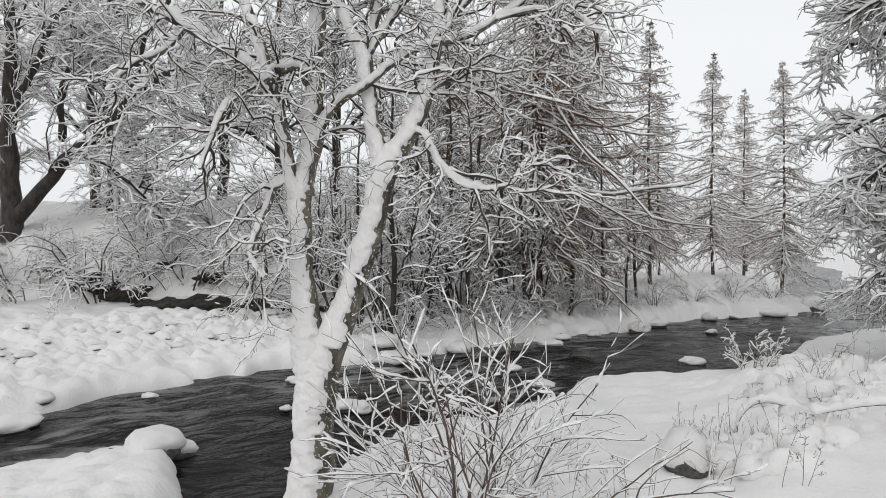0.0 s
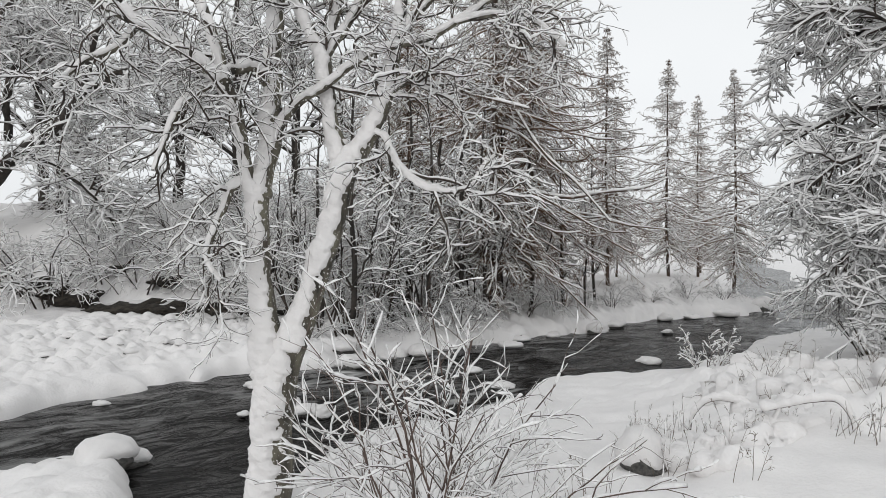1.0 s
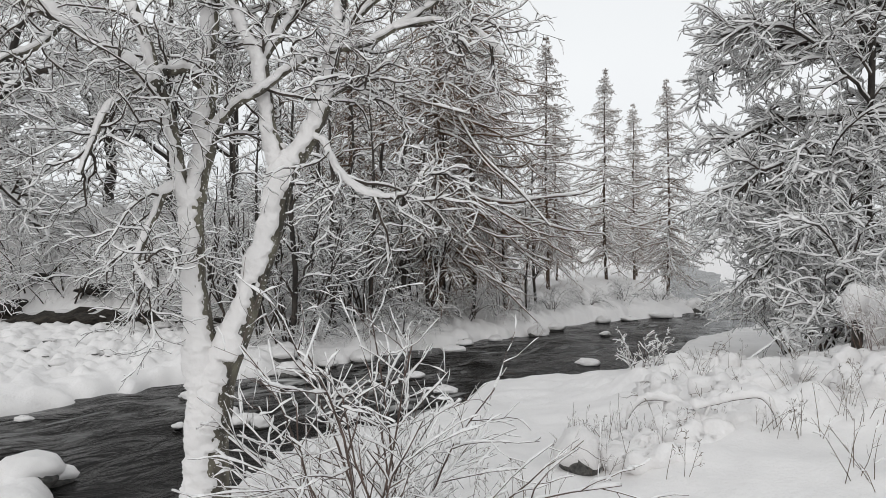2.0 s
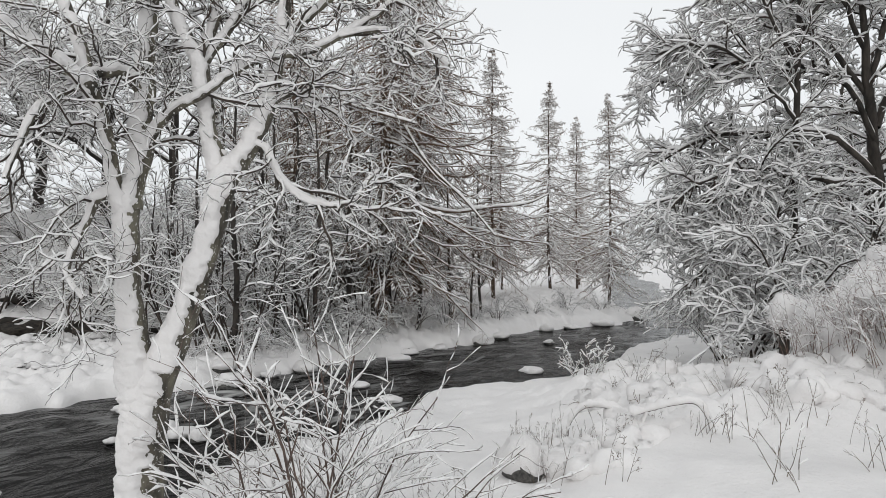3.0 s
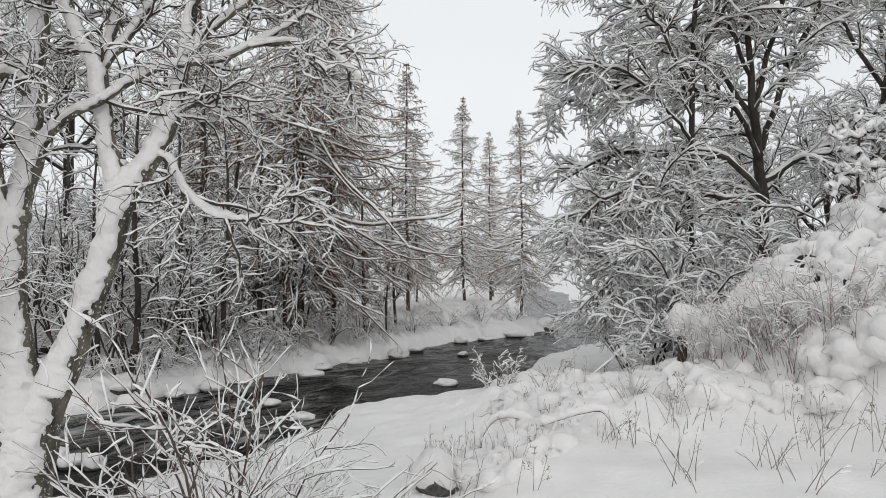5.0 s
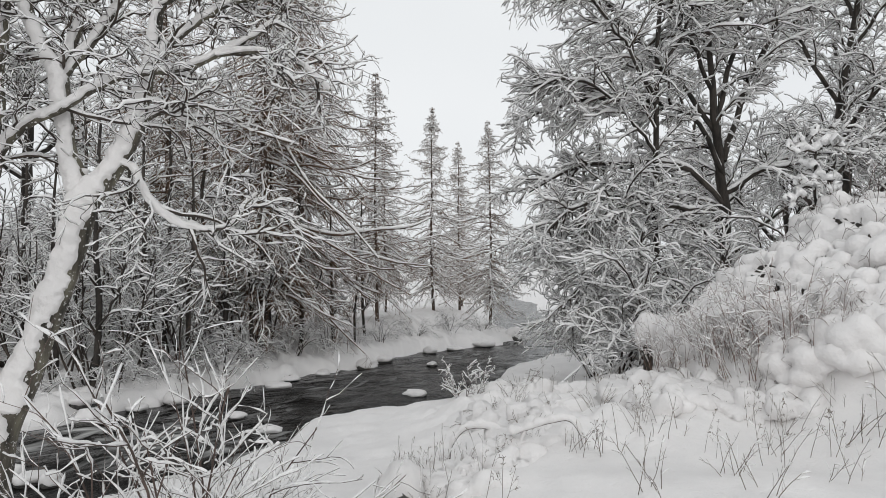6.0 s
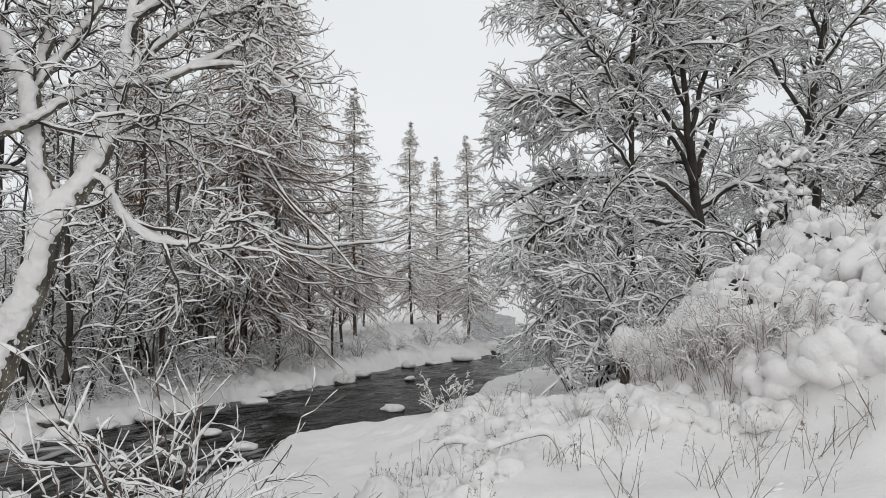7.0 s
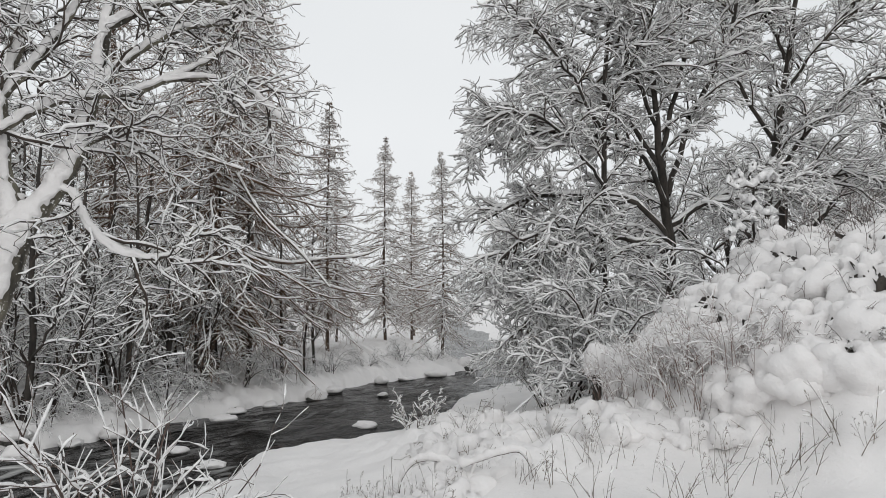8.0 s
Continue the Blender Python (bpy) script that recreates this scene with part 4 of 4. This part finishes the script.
# shrubs along the far bank
arch = shrub(51, 13, 3.2, 0.42, (7, 5), stand(-10.5, 20.0), 0, "arching snow-bowed shrub on the far bank", "far bank shrubs", snow=0.018, spread=0.9, foot=0.8, fine=0.006, crook=0.24)
for x, y, turn, size in ((-8.0, 20.3, 50, 0.9), (-9.2, 21.0, 300, 0.9), (-11.9, 21.2, 200, 0.9), (-6.7, 20.6, 110, 0.8), (-14.8, 22.3, 80, 0.9), (-10.2, 22.6, 20, 0.7), (-7.6, 22.4, 260, 0.7), (-4.8, 21.8, 170, 0.8), (-13.5, 21, 130, 1.0), (-5.4, 19.8, 210, 0.85), (-3.6, 18.6, 290, 0.8), (-1.6, 18.0, 20, 0.8), (0.2, 18.6, 80, 0.7), (1.8, 19.6, 140, 0.7), 
                         (-6.5, 24.5, 160, 0.8), (-12.5, 25.5, 240, 0.8), (-16.5, 22.5, 30, 0.9), (9.4, 24.6, 40, 0.32), (11.3, 25.4, 160, 0.4), (13.2, 26, 250, 0.34), (7.6, 23.4, 310, 0.4), (6.4, 22.6, 120, 0.4), (-1.0, 16.0, 0, 0.42), (0.3, 17.0, 90, 0.36), (1.5, 17.9, 200, 0.45), (-2.4, 15.6, 120, 0.36), (2.4, 19.3, 300, 0.5), (3.7, 20.3, 40, 0.55), (5.1, 21.5, 150, 0.5)):
    copy_thing(arch, pose(*stand(x, y), 0, 0, turn) @ Matrix.Scale(size, 4))
upright = shrub(52, 14, 3.6, 0.10, (6, 5), stand(-1.2, 16.6), 0, "upright thicket of thin snowy alder stems", "alder thickets", snow=0.017, spread=0.3, foot=0.9, fine=0.008)
for x, y, turn, size in ((-2.6, 17.5, 140, 1.0), (-0.4, 20.5, 110, 1.2), (0.6, 19.0, 40, 0.9), (2.4, 20.4, 200, 1.0), (-4.2, 20.5, 250, 1.1)):
    copy_thing(upright, pose(*stand(x, y), 0, 0, turn) @ Matrix.Scale(size, 4))
bow = shrub(53, 18, 3.0, 0.36, (9, 8), stand(8.959, 11.337), 0, "drooping bush bent low by snow at the water", "near bank bushes", snow=0.024, spread=0.8, foot=0.7, fine=0.005, gaps=0.05, crook=0.22)
for x, y, turn, size in ((9.675, 10.369, 90, 1.0), (10.661, 10.376, 200, 1.1), (12.41, 10.467, 140, 1.2), (14.676, 9.152, 30, 1.3), (17.007, 9.058, 260, 1.4), (17.58, 7.669, 10, 1.4)):
    copy_thing(bow, pose(*stand(x, y), 0, 0, turn) @ Matrix.Scale(size, 4))

# thin alders in the thicket
POLE = [[(0, 0, -0.4, 0.075), (0.1, 0.05, 2, 0.065), (0.0, 0.15, 4.5, 0.045), (0.2, 0.1, 7, 0.015)], [(0.02, 0, 1.2, 0.03), (0.5, -0.3, 2.2, 0.025), (0.8, -0.6, 3.6, 0.01)]]
pole = broadleaf(45, POLE, (12, 5, 3), stand(-1.325, 16.181), 0, "thin dark alder stem at the water's edge", "alder stems", snow=0.021, lengths=(0.9, 0.45, 0.22), droop=-0.08, name="alder_tree")
for x, y, turn, size in ((-2.129, 16.981, 80, 0.8), (-0.297, 17.983, 150, 1.0), (0.74, 18.483, 220, 0.9), (1.628, 19.485, 300, 1.1), (4.128, 20.985, 20, 1.0), (5.473, 21.986, 110, 0.8),
                         (6.381, 22.481, 190, 0.6), (-0.892, 18.984, 260, 1.1), (-3.206, 18.982, 330, 0.9), (2.4, 19.3, 50, 0.9), (3.3, 21.4, 170, 1.0), (0.1, 19.6, 280, 1.0), (1.2, 21.2, 10, 1.1), (-1.9, 20.2, 200, 1.0), (7.2, 24.2, 90, 0.8)):
    copy_thing(pole, pose(*stand(x, y), 0, 0, turn) @ Matrix.Scale(size, 4))
# earth ledge where the embankment is undercut
ledge = tagged(new("earth_ledge"), "dark undercut earth edge with roots under snow", "earth ledge", "ledges")
shape = np.random.default_rng(9)
part("earth", lump_mesh("earth", shape, EARTH, 0.7, 0.95, fine=3), ledge)
cap = part("snow_cap", lump_mesh("snow_cap", shape, SNOW, 0.5, 0.4, -0.3, 3), ledge, "snow lying on the ledge")
cap.location, cap.scale = (0, 0.5, 0.36), (0.95, 0.9, 1)
ledge.matrix_world = pose(*stand(-7.622, 19.284, 0.0), 0, 0, 10) @ Matrix.Diagonal((0.8, 0.6, 0.4, 1))
for x, y, turn, sx in ((-6.831, 19.184, -20, 0.7), (-5.974, 19.284, 14, 0.8), (-8.508, 19.485, -9, 0.6), (-9.599, 19.986, 15, 0.7), (-10.6, 20.5, 25, 0.5), (-11.67, 21.287, 20, 0.7), (-4.961, 19.183, -12, 0.65),
                       (-13.209, 22.187, 17, 0.5), (-3.702, 18.682, -25, 0.5), (-6.213, 18.782, 9, 0.35), (-7.2, 20.3, -8, 0.4), (-9.0, 21.3, 12, 0.35), (-5.2, 21.2, 20, 0.4), (-3.2, 17.6, 25, 0.35)):
    copy_thing(ledge, pose(*stand(x, y, 0.0), 0, 0, turn)).scale = (sx, 0.5, sx * 0.5)

# the twiggy shrub in front of the stream
shrub(69, 20, 1.85, 0.035, (8, 3), stand(0.22, 4.34), 0, "twiggy reddish shrub holding tufts of snow", snow=0.0125, twig=TWIG_RED, spread=0.5, name="twiggy_shrub", foot=0.14, fine=0.0026, stem=0.0058, gaps=0.5, rings=3, crook=0.13)
shrub(63, 9, 0.8, 0.10, (6, 4), stand(0.5, 4.45), 0, "low spreading twigs holding tufts of snow", snow=0.009, twig=TWIG_RED, spread=1.5, name="twiggy_shrub", foot=0.2, fine=0.0022, stem=0.006, gaps=0.6, rings=3)
shrub(62, 9, 0.9, 0.06, (5, 4), stand(5.699, 11.981), 0, "low twiggy bush holding tufts of snow", snow=0.016, twig=TWIG_RED, spread=0.7, name="twiggy_shrub", foot=0.3, fine=0.006)

# snow-buried bushes on the mound and the near bank
HEAP = "round bush buried under pillows of snow"
rng = random.Random(5)
HEAPS = [(7.674, 6.473, 0.4), (8.017, 6.261, 0.7), (8.083, 5.782, 0.6), (9.048, 5.917, 0.8), (9.864, 5.571, 0.85), (8.781, 6.942, 0.75), (10.192, 6.835, 0.9), (8.598, 4.628, 0.7),
         (11.38, 6.392, 0.95), (11.35, 5.271, 1.1), (9.433, 4.391, 0.8), (11.051, 4.182, 1.0), (7.341, 5.744, 0.5), (8.429, 5.14, 0.65), (9.168, 6.722, 0.7),
         (10.292, 6.315, 0.8), (11.04, 5.701, 0.9), (8.237, 7.035, 0.6), (9.874, 5.913, 0.7), (9.911, 5, 0.8), (9.385, 6.411, 0.7), (7.668, 4.899, 0.5),
         (11.203, 4.737, 0.9), (9.429, 5.049, 0.7), (6.95, 6.9, 0.5), (7.15, 6.35, 0.5), (7.3, 7.3, 0.5), (6.9, 5.2, 0.45), (7.1, 4.7, 0.45), (7.7, 5.5, 0.5), (7.55, 6.9, 0.5), (7.9, 4.4, 0.55), (8.2, 3.9, 0.6), (8.9, 3.7, 0.7), (7.3, 4.2, 0.4)]
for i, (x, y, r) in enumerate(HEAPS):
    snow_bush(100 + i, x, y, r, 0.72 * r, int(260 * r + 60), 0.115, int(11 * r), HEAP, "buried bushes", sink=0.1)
TUFTS = ((2.757, 5.586, 0.4), (3.424, 5.987, 0.4), (3.924, 6.287, 0.5), (4.287, 7.988, 0.55), (5.449, 8.988, 0.7), (5.864, 6.657, 0.7), (6.101, 6.184, 0.7), (4.6, 7.1, 0.5), (2.9, 6.6, 0.35))
for i, (x, y, r) in enumerate(TUFTS):
    snow_bush(130 + i, x, y, r, 0.26 * r + 0.04, int(120 * r + 30), 0.09, int(9 * r), "low heap of snow over bent stems", "snowy tufts", "snowy_tuft", WEED, (64, 20), 0.03, False)

brown = shrub(66, 30, 1.0, 0.05, (4, 3), stand(6.9, 5.55), 0, "stand of thin brown stems against snow", "brown stems", snow=0.010, twig=STEM_BROWN, spread=0.35, foot=0.6, fine=0.003, stem=0.004, gaps=0.3)
for x, y, turn, size in ((7.0, 5.1, 80, 0.8), (6.55, 6.4, 190, 0.85), (6.7, 5.95, 240, 0.9), (6.45, 6.8, 20, 0.75), (6.6, 5.7, 130, 0.8)):
    copy_thing(brown, pose(*stand(x, y), 0, 0, turn) @ Matrix.Scale(size, 4))
# snow-crusted sapling on the mound
SAPLING = [
    [(0.004, 0.008, -0.1, 0.03), (-0.026, -0.059, 0.697, 0.025), (-0.102, -0.134, 1.793, 0.015)],
    [(-0.061, -0.114, 1.395, 0.02), (-0.378, -0.06, 1.378, 0.02), (-0.657, -0.03, 1.4, 0.01)],
    [(-0.062, -0.117, 1.434, 0.02), (0.059, -0.296, 1.454, 0.02), (0.141, -0.458, 1.511, 0.01)],
    [(-0.037, -0.085, 0.996, 0.02), (-0.008, -0.308, 0.818, 0.02), (0.037, -0.428, 0.658, 0.01)],
    [(-0.033, -0.076, 0.896, 0.02), (-0.438, -0.068, 0.674, 0.02), (-0.644, -0.043, 0.371, 0.01)],
]
broadleaf(65, SAPLING, (3, 2, 2), (10.295, 7.589, 3.484), 0, "small sapling crusted all over with snow", snow=0.065, lengths=(0.3, 0.15, 0.08), name="sapling")

def bent_stem(lines, label):
    """A stem arched to the ground under a thick roll of snow."""
    rng = np.random.default_rng(len(lines) + 90)
    ob = tagged(new("bent_stem"), label, "stem", "bent stems")
    ob.location = lines[0][0][:3]
    for points in lines:
        l = spline(points, 30)[None]
        l[..., :3] -= np.array(lines[0][0][:3])
        s = Soup()
        s.tubes(l[..., :3], l[..., 3], 6)
        stem = part("stem", s.mesh("stem", TWIG_RED), ob)
        s = Soup()
        snow_on(rng, s, l[..., :3], l[..., 3], 0.052, 10, 1.0, 0.22, 0.0, 2)
        part("packed_snow", s.mesh("packed_snow", SNOW), stem, "thick roll of snow")
    return ob


bent_stem([[(3.026, 6.651, 0.45, 0.010), (3.05, 6.64, 0.92, 0.010), (3.158, 6.591, 1.06, 0.009), (3.38, 6.482, 1.09, 0.008), (3.541, 6.398, 1.02, 0.007), (3.723, 6.296, 0.74, 0.006)]],
          "thin stem arched over under a roll of snow")
bent_stem([[(4.045, 5.615, 0.8, 0.010), (4.029, 5.626, 1.15, 0.010), (3.95, 5.681, 1.27, 0.009), (3.789, 5.787, 1.25, 0.008), (3.598, 5.905, 1.18, 0.007), (3.426, 6.004, 1.11, 0.006)],
           [(3.55, 5.934, 1.16, 0.008), (3.5, 5.963, 1.0, 0.008), (3.488, 5.969, 0.72, 0.008)]], "forked stem bowed flat by snow")

# pillows of snow over low scrub at the foot of the mound
for i, (x, y, r) in enumerate(((5.45, 6.0, 0.42), (5.95, 6.05, 0.46), (6.25, 5.55, 0.5), (6.6, 5.15, 0.46), (6.85, 4.7, 0.42), (5.3, 6.5, 0.36), (6.3, 6.6, 0.5))):
    snow_bush(170 + i, x, y, r * 0.8, 0.36 * r, 70, 0.10, 6, "low scrub under large soft pillows of snow", "pillowed scrub", "pillowed_scrub", WEED, (80, 30), 0.08, False)

# stump with a tall cap of snow at the end of the mound
stump = tagged(new("snow_capped_stump"), "broken dark stump under a tall cap of snow", "stump")
s = Soup()
s.tubes(np.array([[(0, 0, -0.3), (0.02, 0, 0.2), (-0.02, 0, 0.62)]]), np.array([[0.08, 0.065, 0.05]]), 10)
part("trunk", s.mesh("trunk", BARK_DARK), stump)
stump_cap = part("snow_cap", lump_mesh("snow_cap", np.random.default_rng(4), SNOW, 1.15, 0.25, -0.5, 3), stump, "tall rounded cap of snow")
stump_cap.location, stump_cap.scale = (0.03, 0, 0.56), (0.22, 0.22, 0.27)
stump.location = stand(6.71, 7.715, 0.02)

# dark evergreen scrub showing through the mound's snow
scrub = shrub(67, 50, 0.5, 0.3, (9, 6), stand(8.0, 4.3), 0, "dark scrub showing through gaps in the snow", "dark scrub", snow=0.012, twig=BARK_DARK, spread=1.1, foot=0.3, fine=0.006, gaps=0.3)
copy_thing(scrub, pose(*stand(7.7, 4.1), 0, 0, 130) @ Matrix.Scale(0.7, 4))
# stones in and beside the stream
STONE = "dark river stone under a pillow of snow"
rocks = [stone(71 + i, cap, STONE, "stones") for i, cap in enumerate((0.75, 0.6, 0.9, 0.5))]
rocks[0].matrix_world = pose(5.639, 14.678, -0.02) @ Matrix.Diagonal((0.26, 0.2, 0.17, 1))
rocks[1].matrix_world = pose(2.858, 17.178, 0.0) @ Matrix.Diagonal((0.3, 0.25, 0.2, 1))
rocks[2].matrix_world = pose(*stand(2.12, 5.66, -0.08), 0, 0, 30) @ Matrix.Diagonal((0.19, 0.19, 0.26, 1))
rocks[3].matrix_world = pose(-5.147, 11.377, -0.02) @ Matrix.Diagonal((0.14, 0.12, 0.14, 1))
IN_STREAM = ((-2.539, 10.477, 0.09), (-1.586, 10.578, 0.2), (-1.303, 10.378, 0.16), (-2.839, 12.578, 0.2), (-1.194, 14.577, 0.3), (-1.402, 15.479, 0.3), (6.02, 19.978, 0.3),
             (8.074, 19.478, 0.16), (-3.422, 8.279, 0.24), (-6.407, 9.878, 0.2), (-6.414, 10.378, 0.16), (-4.013, 7.879, 0.3), (-3.488, 7.78, 0.33), (-6.247, 9.378, 0.3), (-1.856, 10.979, 0.15),
             (1.868, 12.179, 0.2), (1.453, 13.779, 0.16), (12.234, 23.977, 0.4), (14.837, 25.978, 0.5), (3.3, 18.2, 0.25), (4.4, 18.9, 0.2), (7.0, 21.2, 0.28), (9.4, 22.9, 0.22), (10.6, 23.3, 0.3), (0.4, 16.1, 0.26), (-0.4, 15.5, 0.2))
rng = random.Random(7)
for i, (x, y, r) in enumerate(IN_STREAM):
    copy_thing(rocks[i % 4], pose(x, y, max(0.02, on_ground(x, y, 0.08)), 0, 0, rng.uniform(0, 360))).scale = (r * rng.uniform(0.85, 1.2), r, r * rng.uniform(0.7, 1.0))
# stones lying on the far shore
for i in range(150):
    u = rng.uniform(0, 1)
    x = -13 + 15 * u
    y = 9.3 + 9.0 * u + rng.uniform(0.2, 6.5 - 4 * u) - (1.6 if x < -6 else 0)
    r = rng.uniform(0.05, 0.15)
    copy_thing(rocks[i % 4], pose(x, y, on_ground(x, y, r * 0.25), 0, 0, rng.uniform(0, 360))).scale = (r * rng.uniform(0.9, 1.4), r, r * rng.uniform(0.6, 0.9))

# dry weeds standing out of the snow
weeds = [weed(81, 3, 0.75, 0.15, "dry brown weed stalks standing in snow", True), weed(82, 5, 0.6, 0.35, "bent dry stalks poking out of snow", False),
         weed(83, 2, 0.9, 0.12, "tall dry weed stalks standing in snow", True), weed(84, 7, 0.5, 0.5, "sprawling thin dry stems in snow", False)]
rng = random.Random(8)
STALKS = [(4.09, 5.34), (4.15, 5.4), (4.75, 5.6), (4.83, 5.67), (4.95, 5.72), (4.94, 5.35), (4.96, 4.8), (4.61, 4.25), (2.69, 4.93), (4.44, 3.67), (6.39, 4.01), (6.2, 4.2), (6.62, 3.7), (6.5, 3.9), (5.3, 4.4), (5.6, 4.6), (5.9, 4.3), (5.2, 3.6), (6.0, 4.9), (3.7, 4.2)]
spots = list(STALKS)
for lo_x, hi_x, lo_y, hi_y, many in ((2.1, 3.9, 5.2, 6.8, 18), (4.2, 7.2, 5.9, 8.5, 14), (6.0, 7.7, 4.6, 6.6, 20), (6.8, 9.5, 3.2, 7.2, 8), (0.3, 2.1, 4.2, 6.0, 8)):
    spots += [(rng.uniform(lo_x, hi_x), rng.uniform(lo_y, hi_y)) for _ in range(many)]
for i, (x, y) in enumerate(spots):
    m = pose(*stand(x, y, 0.02), 0, 0, rng.uniform(0, 360)) @ Matrix.Scale(rng.uniform(0.65, 1.15) * (1.1 if i < len(STALKS) else 0.9), 4)
    if i < 4:
        weeds[i].matrix_world = m
    else:
        copy_thing(weeds[i % 4], m)
